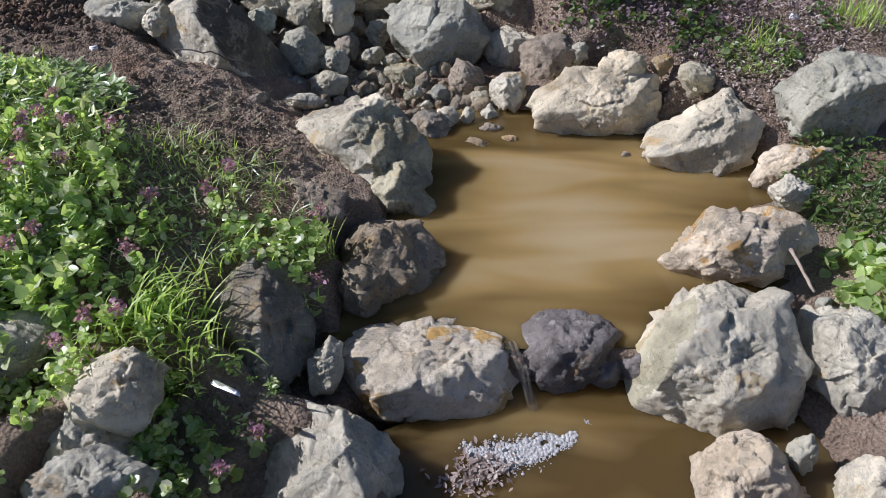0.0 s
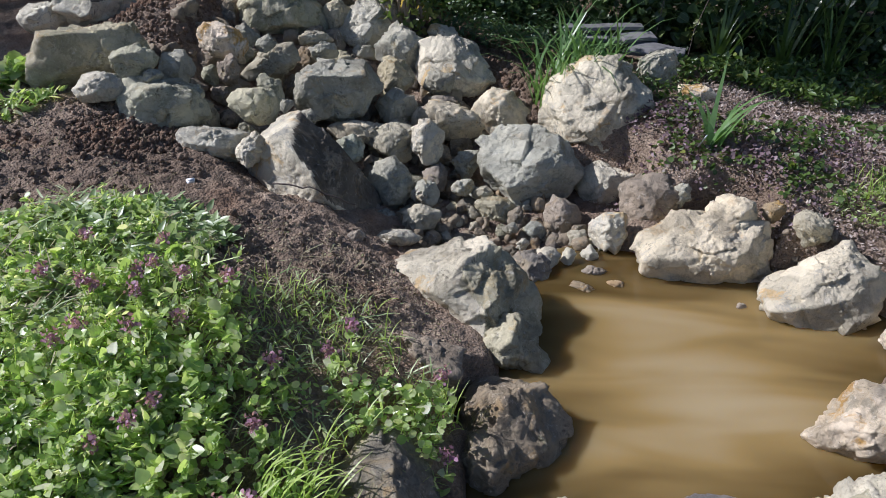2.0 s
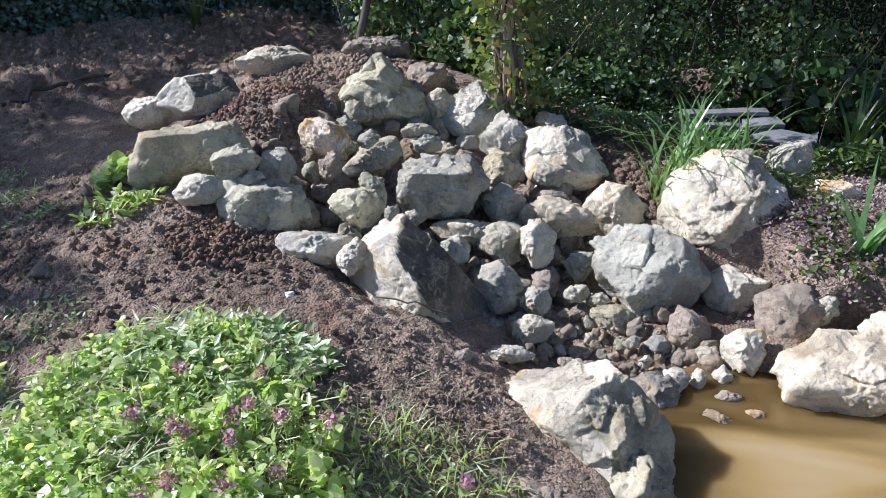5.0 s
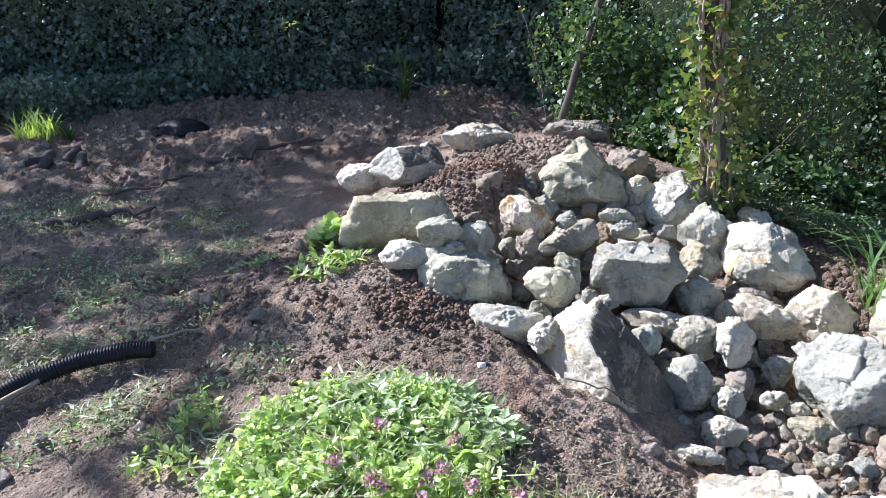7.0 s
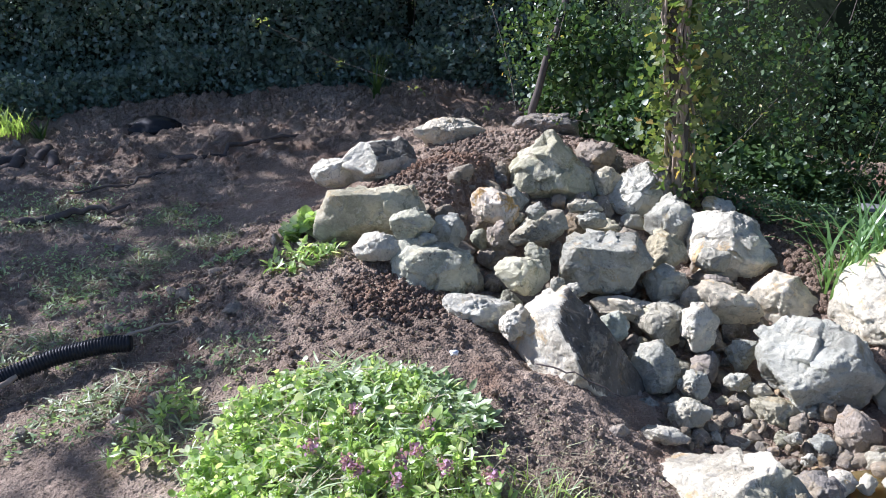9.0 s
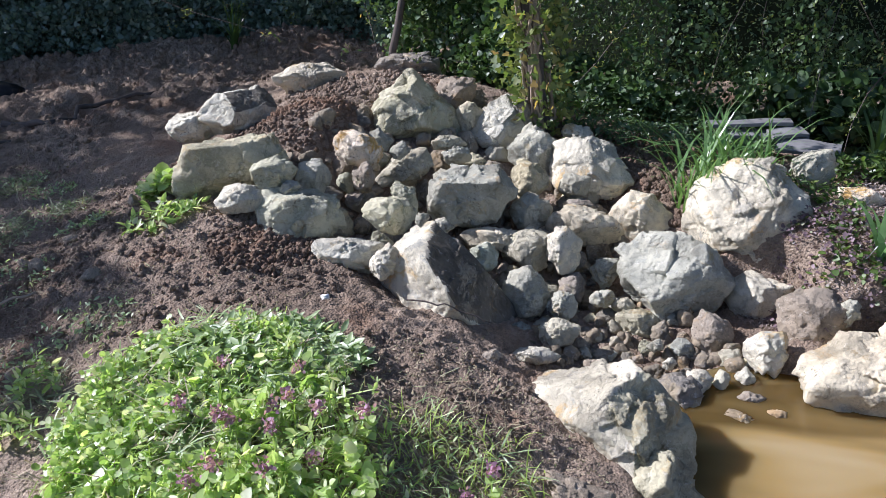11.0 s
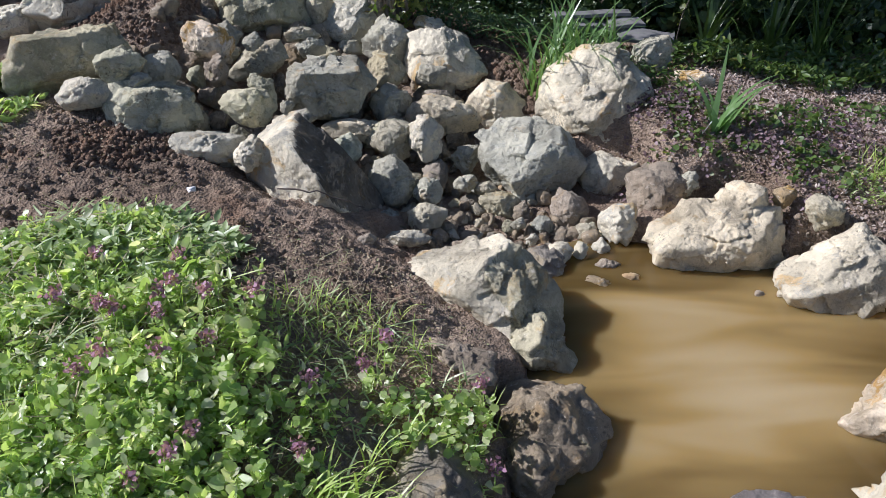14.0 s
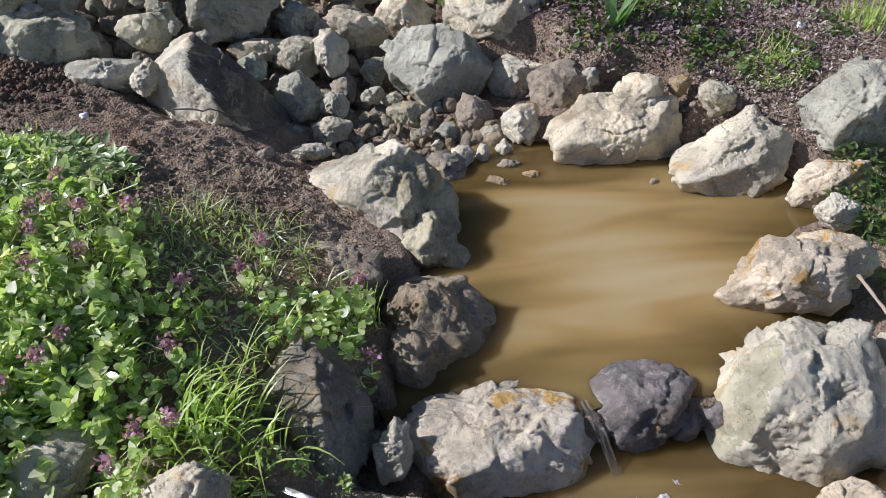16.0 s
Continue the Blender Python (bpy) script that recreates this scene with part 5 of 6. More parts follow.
weeds("leafy_weeds", 5000, (1.9, 3.95, 0.6, 0.34, -0.8), 0.03, 0.38, NETTLE, "tall dull green nettles behind the rockery", HEART, seed=64, hole=0.1)
weeds("leafy_weeds", 1600, (2.0, 2.0, 0.26, 0.30, 0.2), 0.015, 0.05, PURPLE, "small purplish dead-nettles on the bank", HEART, seed=65, hole=0.25)
weeds("leafy_weeds", 900, (2.45, 1.75, 0.4, 0.3, 0.2), 0.015, 0.04, PURPLE, "small purplish dead-nettles on the bank", HEART, seed=66, hole=0.4)
weeds("leafy_weeds", 3200, (3.0, 2.35, 0.65, 0.25, -0.45), 0.04, 0.16, SHRUB, "dark green weeds below the shrubs", LANCE, seed=67, hole=0.2)
weeds("leaf_litter", 6000, (3.0, 2.0, 0.7, 0.4, -0.4), 0.016, 0.010, LITTER, "pinkish-brown dead leaves littering the bank", LANCE, seed=68, hole=0.05, flat=0.5, category="leaf litter")


# ---- hedges ----
def hedge(name, line, depth, high, count, size, shape, material, label, seed, low=0.0, flat=0.9, deep=0.5, gaps=-9.0):
    """Leaves through a band that follows a line on the plan, with a ragged front and top."""
    rng = np.random.RandomState(seed)
    line = np.array(line, float)
    seg = np.linalg.norm(np.diff(line, axis=0), axis=1)
    s = np.r_[0, np.cumsum(seg)]
    u = rng.uniform(0, s[-1], count)
    x, y = np.interp(u, s, line[:, 0]), np.interp(u, s, line[:, 1])
    k = np.clip(np.searchsorted(s, u) - 1, 0, len(seg) - 1)
    d = np.diff(line, axis=0)[k] / seg[k][:, None]
    h = rng.uniform(low, 1, count) * high
    lump = octaves(np.stack([u * 1.3, h * 1.3, 0 * u], -1), 1.0, 3, seed)
    fine = octaves(np.stack([u * 1.0, h * 1.0, 0 * u], -1), 3.4, 3, seed + 7)
    off = depth * (np.abs(rng.normal(0, 0.45, count)) - deep * (lump + 0.7 * fine))
    x, y = x - d[:, 1] * off, y + d[:, 0] * off
    keep = (h < high * (0.85 + 0.4 * lump)) & (lump + 0.8 * fine > gaps)
    p = np.stack([x, y, lay(x, y) + h], -1)[keep]
    v, f = scatter_leaves(p, size * rng.uniform(0.5, 1.2, len(p)), shape, rng, flat)
    return tagged(raw(name, v, f, material), label, "hedge", kind="stuff")


BACK = ((-9, 7.4), (-4, 7.2), (-2.2, 6.9), (-0.6, 6.75), (0.6, 6.9), (1.4, 6.3))
SIDE = ((1.15, 5.2), (1.5, 4.4), (1.88, 3.85), (2.35, 3.42), (2.85, 3.05), (3.5, 2.7), (4.6, 2.4), (7, 1.5))
hedge("ivy_hedge", BACK, 0.55, 2.0, 95000, 0.038, LOBED, IVY, "dense dark ivy-covered hedge behind the garden", 81, deep=0.8, gaps=-0.5)
hedge("ivy_hedge", ((-6, 6.7), (-3.2, 6.35), (-2.0, 6.35), (-1.2, 6.6), (0.6, 6.7), (1.3, 6.0)), 0.5, 0.40, 24000, 0.036, LOBED, IVY, "low ivy creeping at the foot of the hedge", 82)
hedge("shrub_hedge", SIDE, 0.8, 2.3, 120000, 0.020, LANCE, HEDGE, "loose green shrub hedge with small leaves", 83, deep=1.0, gaps=-0.28)
hedge("shrub_hedge", SIDE, 0.5, 1.0, 22000, 0.028, HEART, NETTLE, "tall nettles and weeds along the shrubs", 84, deep=0.9, gaps=-0.1)
hedge("shrub_hedge", ((2.5, 3.2), (2.85, 2.85), (3.3, 2.5), (4.2, 2.1)), 0.3, 0.30, 5000, 0.038, HEART, HEDGE, "low green weeds at the foot of the shrubs", 85)
hedge("ivy_hedge", ((1.05, 4.75), (1.3, 4.4), (1.5, 4.0)), 0.3, 0.75, 3600, 0.036, HEART, NETTLE, "broad-leaved nettles behind the rockery", 86)


hedge("dock_leaves", ((2.35, 3.25), (2.7, 2.98), (3.0, 2.8), (3.6, 2.5)), 0.35, 0.42, 1500, 0.06, HEART, NETTLE, "broad dull green dock leaves under the shrubs", 87, deep=0.4)


def tangle():
    """Thin vines hanging through the hedges and sunlit sprays of small leaves that stick out of them."""
    rng = np.random.RandomState(88)
    vines, sprays = [], []
    for line, count, front in ((BACK[1:], 46, 0.45), (SIDE[:6], 34, 0.5)):
        line = np.array(line, float)
        seg = np.r_[0, np.cumsum(np.linalg.norm(np.diff(line, axis=0), axis=1))]
        for _ in range(count):
            u = rng.uniform(0, seg[-1])
            x, y = np.interp(u, seg, line[:, 0]), np.interp(u, seg, line[:, 1])
            back = front * rng.uniform(0.1, 0.9)
            d = np.array((-0.45, -0.9)) if line is not None else 0
            x, y = x + d[0] * back, y + d[1] * back
            z = float(lay(x, y)) + rng.uniform(0.0, 1.2)
            step = np.array((rng.normal(0, 0.12), rng.normal(-0.03, 0.05), rng.uniform(0.02, 0.2)))
            pts = [np.array((x, y, z))]
            for k in range(5):
                step = step + rng.normal(0, 0.03, 3)
                pts.append(pts[-1] + step)
            w = rng.uniform(0.001, 0.003)
            v, f = [], []
            for i, q in enumerate(pts):
                v += [tuple(q + w * np.array((math.cos(a), math.sin(a), 0.4 * math.sin(a)))) for a in (0.5, 2.6, 4.7)]
                if i:
                    f += [(3 * i - 3 + j, 3 * i - 3 + (j + 1) % 3, 3 * i + (j + 1) % 3, 3 * i + j) for j in range(3)]
            vines.append((v, f))
            if front > 0.46 or rng.rand() < 0.3:
                p = np.array(pts)[rng.randint(1, 6, 60)] + rng.normal(0, 0.022, (60, 3))
                sprays.append(scatter_leaves(p, rng.uniform(0.014, 0.03, 60), LANCE, rng, 0.8))
    tagged(raw("dry_vines", *merged(*vines), BARK), "thin dry vines and twigs tangled in the hedges", "vines", kind="stuff")
    tagged(raw("leafy_sprays", *merged(*sprays), YELLOW_IVY), "sunlit sprays of small leaves sticking out of the hedges", "twigs", kind="stuff")


tangle()


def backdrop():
    """Added near-black sheet behind the hedges; its colour stands for the shade in their gaps."""
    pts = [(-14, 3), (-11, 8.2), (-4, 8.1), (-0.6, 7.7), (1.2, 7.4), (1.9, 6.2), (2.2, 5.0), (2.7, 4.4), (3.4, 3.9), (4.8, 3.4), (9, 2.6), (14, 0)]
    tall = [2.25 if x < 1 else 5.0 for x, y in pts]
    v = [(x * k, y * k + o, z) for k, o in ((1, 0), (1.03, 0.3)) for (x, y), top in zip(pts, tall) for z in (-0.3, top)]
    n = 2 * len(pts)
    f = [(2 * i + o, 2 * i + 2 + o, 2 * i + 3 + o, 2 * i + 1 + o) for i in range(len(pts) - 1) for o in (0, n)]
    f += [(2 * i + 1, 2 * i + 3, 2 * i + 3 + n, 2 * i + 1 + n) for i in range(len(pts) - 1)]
    tagged(raw("backdrop", v, f, plain_material("hedge_shade_sheet", (0.008, 0.014, 0.005), (0.02, 0.03, 0.012), 9, 0.95)), "added near-black sheet for the shade inside the hedges", "thicket", kind="structure")


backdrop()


def rod(name, pts, r0, r1, material, parent=None, sides=7, wobble=0.0, seed=0):
    """A tapering round stick through points."""
    rng = np.random.RandomState(seed)
    p = np.array(pts, float)
    s = np.linspace(0, 1, max(6, 4 * len(p)))
    k = np.linspace(0, 1, len(p))
    c = np.stack([np.interp(s, k, p[:, i]) for i in range(3)], -1)
    c[1:-1] += rng.normal(0, wobble, (len(c) - 2, 3))
    v, f = [], []
    for i, q in enumerate(c):
        t = c[min(i + 1, len(c) - 1)] - c[max(i - 1, 0)]
        t /= np.linalg.norm(t) + 1e-9
        a = np.cross(t, (0.3, 0.5, 0.81))
        a /= np.linalg.norm(a) + 1e-9
        b = np.cross(t, a)
        r = (r0 + (r1 - r0) * s[i]) * (1 + rng.normal(0, 0.08))
        v += [tuple(q + r * (math.cos(w) * a + math.sin(w) * b)) for w in np.arange(sides) * 2 * math.pi / sides]
        if i:
            f += [((i - 1) * sides + j, (i - 1) * sides + (j + 1) % sides, i * sides + (j + 1) % sides, i * sides + j) for j in range(sides)]
    f += [tuple(range(sides))[::-1], tuple(range((len(c) - 1) * sides, len(c) * sides))]
    return raw(name, v, f, material, parent, smooth=True)


def ivy_post():
    rng = np.random.RandomState(90)
    x, y = 1.47, 3.42
    z = float(lay(x, y))
    root = new("ivy_clad_trunk")
    root.location = (x, y, z)
    tagged(root, "slim old trunk wrapped in sunlit yellowing ivy", "tree")
    rod("trunk", [(0, 0, -0.1), (-0.10, 0, 0.8), (-0.2, 0.02, 2.0)], 0.042, 0.035, BARK, root, 10, 0.004, 1)
    for k in range(16):
        a = rng.uniform(0, 6.28)
        pts = [(0.055 * math.cos(a + 0.4 * i) - 0.035 * i, 0.055 * math.sin(a + 0.4 * i), 0.3 * i - 0.05) for i in range(8)]
        rod("ivy_stem", pts, 0.009, 0.004, DRYWOOD, root, 5, 0.008, k)
    n = 2400
    a, h = rng.uniform(0, 6.28, n), rng.uniform(0.02, 2.2, n)
    r = 0.06 + np.abs(rng.normal(0, 0.05, n)) + 0.03 * np.sin(h * 5)
    v, f = scatter_leaves(np.stack([r * np.cos(a) - 0.11 * h, r * np.sin(a), h], -1), rng.uniform(0.018, 0.042, n), LOBED, rng, 1.0)
    raw("ivy_leaves", v, f, YELLOW_IVY, root)


ivy_post()
tagged(rod("leaning_pole", [(0.975, 4.49, 0.35), (1.13, 4.56, 0.88), (1.26, 4.62, 1.2), (1.72, 4.82, 2.3)], 0.024, 0.016, BARK, None, 8, 0.004, 3), "bare leaning dark branch stuck in the ground", "branch")
tagged(rod("thin_stake", [(-2.95, 6.5, 0.1), (-3.0, 6.52, 1.2), (-3.08, 6.5, 2.2)], 0.016, 0.012, DRYWOOD, None, 6, 0.006, 4), "thin pale upright stake before the ivy", "stake")
for k, pts in enumerate((((-1.17, 5.22), (-0.9, 5.06), (-0.62, 5.4), (-0.3, 5.5)), ((-1.5, 4.55), (-1.2, 4.68), (-0.97, 4.84)), ((-1.66, 4.1), (-1.4, 4.22), (-1.15, 4.27)))):
    tagged(rod("fallen_branch", [(x, y, float(lay(x, y)) + 0.03) for x, y in pts], (0.022, 0.008, 0.028)[k], 0.009, BARK, None, 7, 0.012, 10 + k), "dead crooked branch lying on the soil", "branch", "dead branches")
tagged(rod("dry_stick", [(-1.5, 2.05, 0.24), (-1.28, 2.32, 0.27), (-1.07, 2.57, 0.30)], 0.012, 0.008, DRYWOOD, None, 6, 0.004, 15), "long dry stick lying beside the hose", "branch")
for k, (x, y, a) in enumerate(((-2.04, 5.11, 60), (-1.91, 5.34, 80), (-2.1, 5.3, 35), (-1.8, 5.2, 100))):
    ob = rod("log_piece", [(-0.12, 0, 0), (0.12, 0, 0.01)], 0.035, 0.03, BARK, None, 9, 0.008, 20 + k)
    ob.matrix_world = pose(x, y, float(lay(x, y)) + 0.03, 0, -8, a)
    tagged(ob, "short split log piece lying by the ivy", "log", "log pieces")


def wooden_post():
    x, y = -2.62, 5.6
    z = float(lay(x, y))
    root = new("wooden_post")
    root.location = (x, y, z)
    tagged(root, "old grey wooden post on a stubby round base", "post")
    rod("shaft", [(0, 0, 0.1), (0.0, 0, 0.9)], 0.035, 0.03, BARK, root, 9, 0.003, 31)
    rod("base", [(0.02, 0, -0.05), (0.02, 0, 0.16)], 0.10, 0.085, DRYWOOD, root, 14, 0.004, 32)


wooden_post()


def hose():
    """Black ribbed drain hose half sunk in the soil, with a stick in its mouth."""
    pts = np.array([(-1.75, 1.95, 0.20), (-1.31, 2.38, 0.265), (-1.18, 2.50, 0.285), (-1.01, 2.565, 0.315), (-0.86, 2.575, 0.335), (-0.78, 2.57, 0.335)])
    s = np.linspace(0, 1, 480)
    k = np.r_[0, np.cumsum(np.linalg.norm(np.diff(pts, axis=0), axis=1))]
    c = np.stack([np.interp(s, k / k[-1], pts[:, i]) for i in range(3)], -1)
    for _ in range(200):
        c[1:-1] = (c[:-2] + c[2:] + 2 * c[1:-1]) / 4
    v, f, n = [], [], 16
    for i, q in enumerate(c):
        t = c[min(i + 1, 479)] - c[max(i - 1, 0)]
        t /= np.linalg.norm(t)
        a = np.cross(t, (0, 0, 1))
        a /= np.linalg.norm(a)
        b = np.cross(a, t)
        r = 0.027 + (0.0025 if i % 4 < 2 else -0.0015)
        v += [tuple(q + r * (math.cos(w) * a + math.sin(w) * b)) for w in np.arange(n) * 2 * math.pi / n]
        if i:
            f += [((i - 1) * n + j, (i - 1) * n + (j + 1) % n, i * n + (j + 1) % n, i * n + j) for j in range(n)]
    f.append(tuple(range(479 * n, 480 * n)))
    root = raw("drain_hose", v, f, PIPE)
    tagged(root, "black ribbed plastic drain hose lying on the soil", "hose")
    tagged(rod("dry_stick", [(-0.83, 2.57, 0.355), (-0.7, 2.60, 0.375), (-0.62, 2.63, 0.37)], 0.006, 0.004, DRYWOOD, None, 6, 0.002, 33), "thin dry stick lying on the hose's end", "branch")


hose()


def black_tub():
    bm = bmesh.new()
    bmesh.ops.create_uvsphere(bm, u_segments=28, v_segments=14, radius=1)
    for v in bm.verts:
        n = 0.06 * grain(np.array([v.co[:]]) * 2.5, 4)[0]
        v.co = (v.co.x * (0.17 + n), v.co.y * (0.13 + n), v.co.z * 0.09)
    ob = part("black_plastic_sheet", bm, PIPE)
    ob.location = (-1.31, 5.88, float(lay(-1.31, 5.88)) + 0.03)
    tagged(ob, "bundled black plastic sheet lying on the soil", "plastic")


black_tub()


def plank(x, y, z, length, wide, thick, turn, seed, tilt=0.0):
    rng = np.random.RandomState(seed)
    bm = bmesh.new()
    bmesh.ops.create_cube(bm, size=1)
    bmesh.ops.subdivide_edges(bm, edges=[e for e in bm.edges if abs((e.verts[0].co - e.verts[1].co).x) > 0.5], cuts=9)
    for v in bm.verts:
        v.co = (v.co.x * length, v.co.y * (wide + 0.004 * math.sin(v.co.x * 9 + seed)), v.co.z * thick + 0.004 * math.sin(v.co.x * 5 + seed))
    bmesh.ops.bevel(bm, geom=bm.edges[:], offset=0.002, segments=1, affect="EDGES")
    ob = part("plank", bm, BOARD, smooth=False)
    ob.matrix_world = pose(x, y, z, tilt, 0, turn)
    tagged(ob, "weathered grey plank in a loose stack", "plank", "stack of old planks")


for k, (x, y, z, length, wide, turn, tilt) in enumerate(((2.33, 3.08, 0.385, 0.36, 0.06, -24, 0), (2.44, 2.96, 0.36, 0.16, 0.09, -16, 4), (2.46, 2.84, 0.325, 0.26, 0.10, -44, 14), (2.38, 3.02, 0.340, 0.34, 0.10, -30, 0))):
    plank(x, y, z, length, wide, 0.018, turn, k, tilt)


def scrap(name, x, y, z, sx, sy, sz, turn, tilt, material, label, seed):
    bm = bmesh.new()
    bmesh.ops.create_cube(bm, size=1)
    bmesh.ops.bevel(bm, geom=bm.edges[:], offset=0.12, segments=2, affect="EDGES")
    rng = np.random.RandomState(seed)
    for v in bm.verts:
        v.co = (v.co.x * sx + 0.1 * sx * rng.normal(), v.co.y * sy + 0.05 * sy * rng.normal(), v.co.z * sz)
    ob = part(name, bm, material)
    ob.matrix_world = pose(x, y, z, tilt, 0, turn)
    tagged(ob, label, "scrap")


scrap("plastic_scrap", 0.255, 2.32, 0.335, 0.026, 0.016, 0.012, -10, 10, WHITE, "small crumpled white plastic scrap on the soil", 1)
scrap("metal_strip", 0.30, 0.775, 0.19, 0.065, 0.012, 0.003, -55, 12, METAL, "bent shiny metal strip among the weeds", 2)
scrap("plastic_scrap", 2.69, 1.65, 0.24, 0.04, 0.03, 0.02, 30, 10, WHITE, "small white scrap on the leaf-strewn bank", 3)
scrap("plant_label", 2.03, 1.98, 0.31, 0.03, 0.004, 0.05, 30, 25, WHITE, "white plastic flake at the iris's base", 4)


# ---- rubble, clods and pebbles ----
def lumps(name, n, where, lo, hi, material, label, category, seed, sink=0.3, hole=-1.0):
    """Many small broken lumps on the ground, too many to count."""
    rng = np.random.RandomState(seed)
    x, y = patch(rng, n, *where, hole=hole, seed=seed)
    p = on_ground(x, y)
    d, faces = ball(1 if material in (SOIL, DAMP) else 3)
    verts, out = [], []
    for q in p:
        s = lo + (hi - lo) * rng.rand() ** 2.5
        if material in (SOIL, DAMP):
            v = d * (s * rng.uniform(0.6, 1.1, 3)) * (1 + 0.45 * grain(d * 1.7, rng.randint(999)))[:, None]
        else:
            n = rng.normal(0, 1, (11, 3))
            c = np.clip(d @ (n / np.linalg.norm(n, axis=1)[:, None]).T / rng.uniform(0.55, 1.0, 11), 0.05, None)
            v = d * ((c**70).sum(1) ** (-1 / 70))[:, None].clip(0, 1.4) * (s * rng.uniform(0.7, 1.1, 3))
        a = rng.uniform(0, 6.28)
        v = np.stack([v[:, 0] * math.cos(a) - v[:, 1] * math.sin(a), v[:, 0] * math.sin(a) + v[:, 1] * math.cos(a), v[:, 2]], -1) + q + (0, 0, s * (0.5 - sink))
        o = len(verts)
        verts += v.tolist()
        out += [tuple(i + o for i in f) for f in faces]
    return tagged(raw(name, verts, out, material), label, category, kind="stuff")


def fill_stones(count, across, along, low, high, seed, outside):
    """Smaller stones wedged between the large ones of the rockery."""
    rng = np.random.RandomState(seed)
    taken = [(o.location.x, o.location.y, o.location.z, sum(o.dimensions) / 6) for o in scene.objects if o.get("category") == "rock"]
    made = 0
    for _ in range(4000):
        x, y = rng.uniform(*across), rng.uniform(*along)
        if made >= count or outside(x, y):
            continue
        r = rng.uniform(low, high)
        z = float(lay(x, y)) + 0.3 * r
        if any((x - a) ** 2 + (y - b) ** 2 + (z - c) ** 2 < (0.7 * q + 0.8 * r) ** 2 for a, b, c, q in taken):
            continue
        taken.append((x, y, z, r))
        made += 1
        long = rng.uniform(0.6, 1.0)
        sides = tuple(r * rng.uniform(0.8, 1.25) * (1.15 if k % 4 == 0 else long) for k in range(8))
        rock(("grey", "shade_grey", "shade_grey", "brown", "moss")[rng.randint(5)], x, y, z, rng.uniform(0, 360), rng.uniform(-60, 60), sides, r, rng.randint(999), "cobble", "small angular stone wedged between the rockery's boulders", "fill stones of the rockery")


bpy.context.view_layer.update()
fill_stones(75, (0.15, 1.75), (2.45, 3.75), 0.034, 0.07, 140, lambda x, y: (x < 0.62 and y > 3.3) or abs(x - (0.95 - 0.35 * (y - 2.9))) > 0.62)
fill_stones(60, (0.85, 1.6), (1.9, 2.6), 0.022, 0.052, 141, lambda x, y: abs(x - (1.2 - 0.5 * (y - 2.3))) > 0.26)
lumps("soil_clods", 1500, (-0.15, 2.75, 0.6, 0.5, 0.3), 0.002, 0.018, SOIL, "crumbly brown clods of dug soil", "soil", 101)
lumps("soil_clods", 700, (0.45, 1.85, 0.35, 0.34, 0.3), 0.002, 0.015, SOIL, "crumbly brown clods of dug soil", "soil", 102)
lumps("soil_clods", 1600, (-1.2, 3.3, 0.9, 1.0, 0.0), 0.003, 0.018, SOIL, "crumbly brown clods of dug soil", "soil", 103)
lumps("soil_clods", 2200, (0.24, 3.55, 0.44, 0.30, 0.0), 0.003, 0.017, DAMP, "crumbly dark clods heaped on the rockery", "soil", 104)
lumps("soil_clods", 600, (1.72, 2.85, 0.16, 0.32, 0.3), 0.005, 0.026, DAMP, "crumbly brown clods of dug soil", "soil", 105)
lumps("soil_clods", 900, (-0.6, 5.8, 1.4, 0.8, 0.0), 0.005, 0.022, SOIL, "crumbly brown clods of dug soil", "soil", 106)
lumps("soil_clods", 900, (0.12, 2.72, 0.22, 0.16, 0.1), 0.003, 0.018, DAMP, "crumbly reddish clods below the stones", "soil", 112)
lumps("soil_clods", 1400, (-0.3, 6.3, 1.6, 0.35, 0.0), 0.008, 0.04, SOIL, "rough clods heaped at the foot of the hedge", "soil", 113)
lumps("soil_clods", 1000, (0.75, 4.0, 0.5, 0.3, 0.0), 0.004, 0.022, SOIL, "rough clods heaped behind the rockery", "soil", 116)
lumps("soil_clods", 700, (1.85, 3.2, 0.45, 0.22, -0.7), 0.005, 0.024, DAMP, "crumbly brown clods of dug soil", "soil", 114)
lumps("soil_clods", 800, (-1.5, 4.7, 1.0, 0.7, 0.0), 0.004, 0.026, SOIL, "crumbly brown clods of dug soil", "soil", 115)
lumps("gravel", 90, (-1.1, 3.3, 0.9, 0.7200000000000001, 0.2), 0.006, 0.03, STONE["brown"], "small stones strewn over the dug soil", "gravel", 150)
lumps("gravel", 60, (-0.9, 2.4, 0.5, 0.4, 0.2), 0.006, 0.03, STONE["brown"], "small stones strewn over the dug soil", "gravel", 151)
lumps("gravel", 60, (-1.9, 5.3, 0.5, 0.4, 0.2), 0.006, 0.03, STONE["brown"], "small stones strewn over the dug soil", "gravel", 152)
# the rubble's dark tone holds the shade of the gaps
lumps("gravel", 150, (1.25, 2.15, 0.35, 0.25, -0.6), 0.010, 0.036, STONE["shade_grey"], "grey rubble filling the gaps of the cascade", "gravel", 107)
lumps("gravel", 160, (1.1, 2.75, 0.45, 0.3, 0.0), 0.012, 0.045, STONE["shade_grey"], "grey rubble filling the gaps of the rockery", "gravel", 108)
lumps("gravel", 110, (0.75, 3.2, 0.5, 0.3, 0.0), 0.012, 0.05, STONE["shade_grey"], "grey rubble filling the gaps of the rockery", "gravel", 109)
lumps("gravel", 60, (1.75, 0.45, 0.18, 0.25, 0.3), 0.008, 0.03, STONE["grey"], "small stones between the edge stones", "gravel", 110)
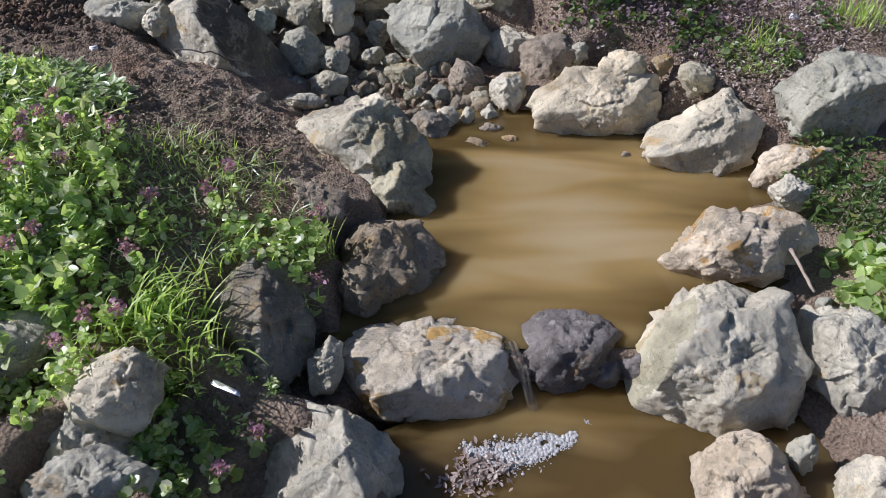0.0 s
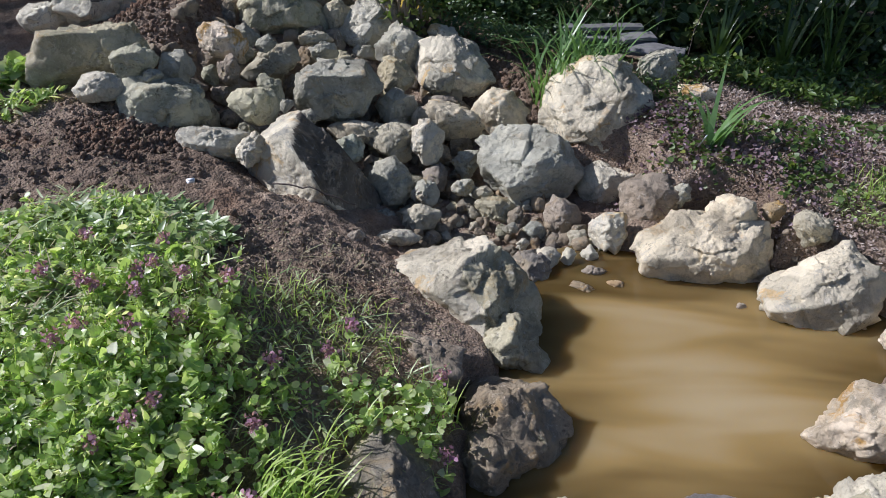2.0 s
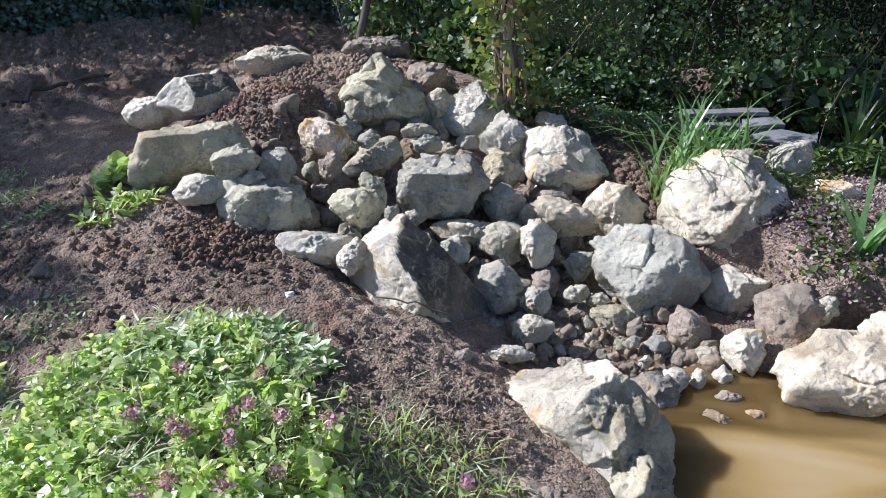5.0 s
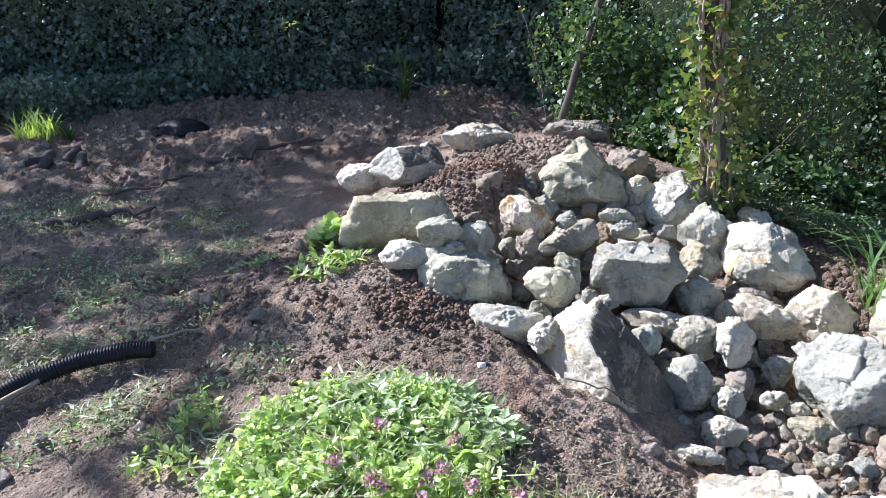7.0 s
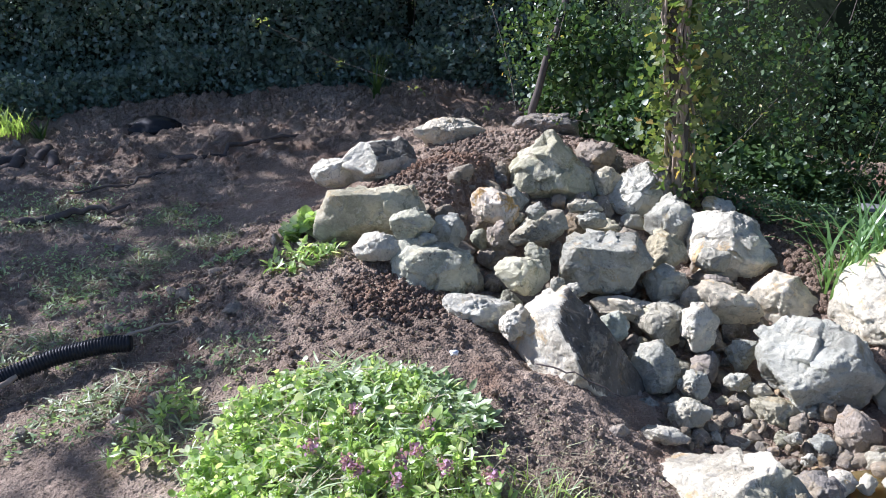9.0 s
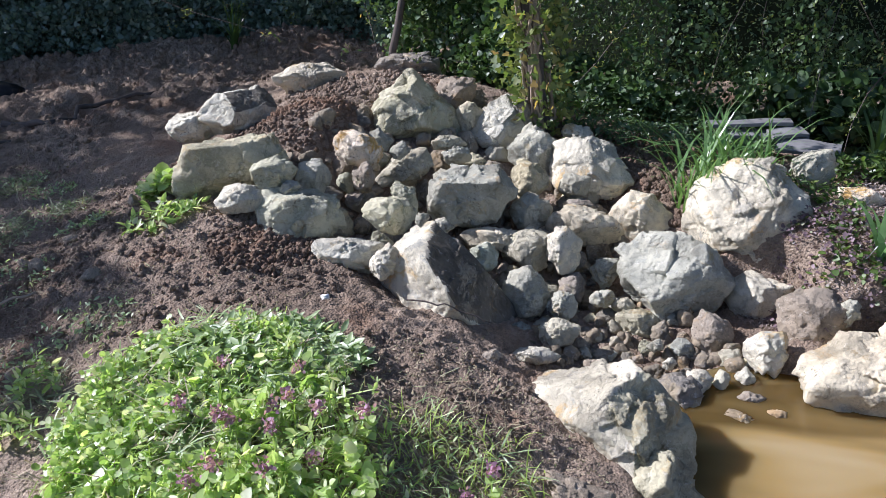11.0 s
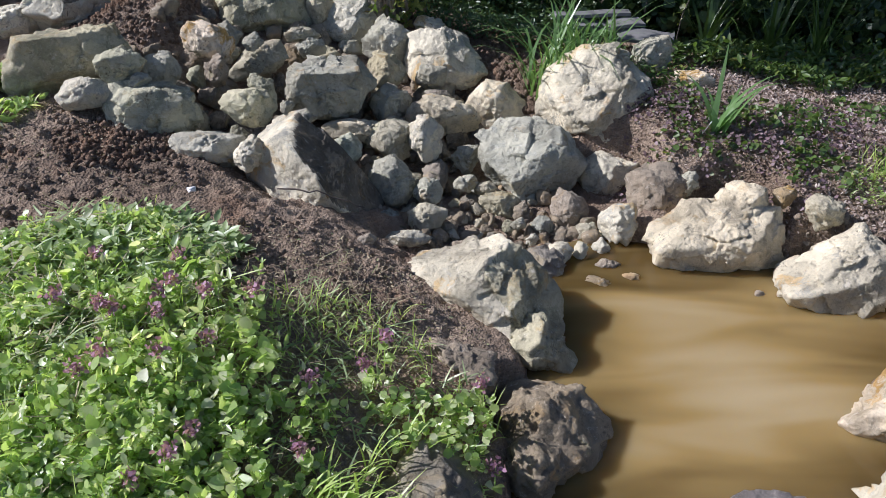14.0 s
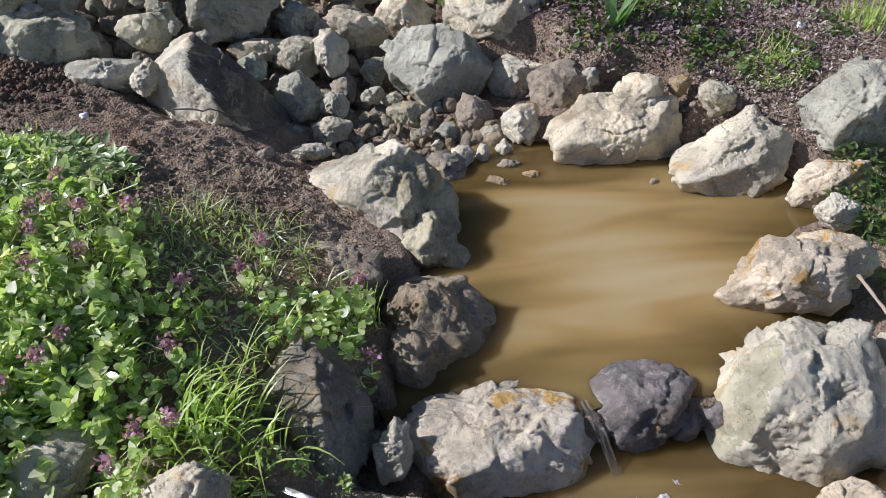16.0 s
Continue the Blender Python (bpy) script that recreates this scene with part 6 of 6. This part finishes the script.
lumps("gravel", 90, (2.0, 1.35, 0.3, 0.2, 0.3), 0.006, 0.02, STONE["brown"], "small stones between the edge stones", "gravel", 111)


def foam():
    """Bubbles that drift away from the foot of the fall in a curved, thinning raft."""
    rng = np.random.RandomState(120)
    d, faces = ball(2)
    verts, out = [], []
    for _ in range(6500):
        u = rng.uniform(0, 1)
        w = rng.normal(0, 0.5)
        x, y = 0.775 + 0.30 * u, 0.575 - 0.125 * u + 0.09 * u * u + 0.046 * w * (1.15 - 0.75 * u)
        q = np.array((x + rng.normal(0, 0.006), y, -0.080))
        if octaves(q[None] * (1, 1, 0), 22, 3, 5)[0] < -0.32 + 0.5 * (abs(w) - 0.4) + 0.5 * (u - 0.55):
            continue
        r = rng.uniform(0.0010, 0.0022) if rng.rand() < 0.93 else rng.uniform(0.003, 0.006)
        o = len(verts)
        verts += (d * r * (1, 1, 0.7) + q).tolist()
        out += [tuple(i + o for i in f) for f in faces]
    tagged(raw("foam", verts, out, FOAM, smooth=True), "white bubbly foam floating below the spillway", "foam", kind="stuff")


foam()


def clear_water():
    m = Nodes("clear_trickle")
    m.bsdf.inputs["Transmission Weight"].default_value = 0.9
    m.bsdf.inputs["IOR"].default_value = 1.33
    return m.done((0.75, 0.68, 0.55), 0.08)


TRICKLE = clear_water()


def trickle():
    """The thin fall of water over the sill."""
    v, f = [], []
    for i in range(15):
        t = i / 14
        y, z = 0.80 - 0.17 * t, 0.004 - 0.088 * max(0, t - 0.25) ** 1.4 / 0.75**1.4
        for j in range(7):
            v.append((0.988 + 0.004 * j - 0.02 * t, y, z + 0.003 * math.sin(j * 2.1 + i)))
    f = [(i * 7 + j, i * 7 + j + 1, i * 7 + j + 8, i * 7 + j + 7) for i in range(14) for j in range(6)]
    tagged(raw("water_trickle", v, f, TRICKLE, smooth=True), "thin brown trickle of water running over the sill", "water", kind="structure")


trickle()


def debris():
    rng = np.random.RandomState(130)
    n = 320
    p = np.stack([0.768 + rng.normal(0, 0.042, n), 0.528 + rng.normal(0, 0.026, n), -0.078 + rng.uniform(0, 0.012, n)], -1)
    v, f = scatter_leaves(p, rng.uniform(0.008, 0.024, n), LANCE, rng, 0.3)
    tagged(raw("floating_debris", v, f, LITTER), "floating bits of dead leaves and twigs", "debris", kind="stuff")


debris()


# ---- unseen trees beyond the view, added so that their shade falls in patches on the garden ----
def shade_tree(x, y, crowns, seed):
    rng = np.random.RandomState(seed)
    root = new("tree")
    root.location = (x, y, 0.15)
    tagged(root, "unseen broadleaf tree added to shade the garden", "tree", "trees at the garden's edge")
    top = max(c[2] for c in crowns)
    rod("trunk", [(0, 0, -0.2), (0.1, 0.05, top * 0.5), (0, 0.1, top)], 0.16, 0.05, BARK, root, 10, 0.02, seed)
    for cx, cy, cz, r, n in crowns:
        limb = rod("limb", [(0.05, 0.05, cz * 0.6), (cx * 0.6, cy * 0.6, cz * 0.9), (cx, cy, cz)], 0.05, 0.012, BARK, root, 6, 0.03, seed + 1)
        d = rng.normal(0, 1, (n, 3))
        d *= (r * rng.uniform(0.2, 1.1, n) ** 0.6 / np.linalg.norm(d, axis=1))[:, None]
        k = octaves(d, 1.4, 2, seed)
        d = d[k > -0.05]
        v, f = scatter_leaves(d + (cx, cy, cz), rng.uniform(0.07, 0.14, len(d)), HEART, rng, 0.7)
        raw("crown", v, f, SHRUB, limb)


shade_tree(-7.7, 8.3, ((0.5, -1.0, 5.0, 1.1, 900), (-0.7, 0.2, 5.6, 1.3, 1200), (0.3, 0.9, 5.9, 1.2, 1000)), 200)


# ---- single leaf and twigs ----
def cut_leaf():
    """A long sword leaf that was cut and thrown on the hump."""
    v, f = [], []
    for i in range(13):
        t = i / 12
        x, y = -0.33 + 0.27 * t, 2.03 - 0.05 * t + 0.03 * math.sin(3 * t)
        z = float(lay(x, y)) + 0.075 + 0.03 * math.sin(math.pi * t)
        w = 0.011 * math.sin(math.pi * (0.12 + 0.88 * t)) + 0.0008
        v += [(x - 0.2 * w, y - w, z), (x, y, z - 0.004), (x + 0.2 * w, y + w, z)]
        if i:
            f += [(3 * i - 3 + j, 3 * i - 2 + j, 3 * i + 1 + j, 3 * i + j) for j in range(2)]
    tagged(raw("cut_leaf", v, f, HAY, smooth=True), "long pale cut sword leaf lying on the weeds", "leaf")


cut_leaf()
tagged(rod("thin_twig", [(0.50, 2.25, 0.31), (0.62, 2.18, 0.30), (0.74, 2.13, 0.24)], 0.003, 0.002, BARK, None, 5, 0.003, 211), "thin dark twig lying on the soil beside the slab", "branch")

tagged(rod("dry_stick", [(1.76, 0.66, 0.14), (1.71, 0.52, 0.12)], 0.006, 0.004, DRYWOOD, None, 6, 0.002, 210), "short dry stick wedged between the edge stones", "branch")
shade_tree(-8.6, 5.4, ((2.3, 1.8, 5.0, 0.6, 185), (2.75, 1.25, 5.0, 0.35, 210), (1.6, 1.9, 5.0, 0.6, 180), (2.75, 0.7, 5.0, 0.25, 140),
                       (2.0, 1.1, 5.1, 0.4, 80), (2.0, 0.4, 5.1, 0.5, 45), (2.65, 0.25, 5.0, 0.2, 80),
                       (2.6, 2.8, 5.0, 0.55, 330), (2.9, 3.5, 5.0, 0.6, 330), (2.9, 2.2, 5.0, 0.35, 200)), 230)
# unseen tree, added to keep the sun off the right hedge
shade_tree(-0.3, 9.0, ((-1.2, -3.1, 4.95, 0.6, 420), (-0.4, -3.15, 4.8, 0.8, 900), (0.4, -3.0, 4.8, 0.9, 2200), (1.4, -2.8, 4.9, 0.9, 2000), (0.0, 0.3, 5.6, 1.4, 1500)), 220)
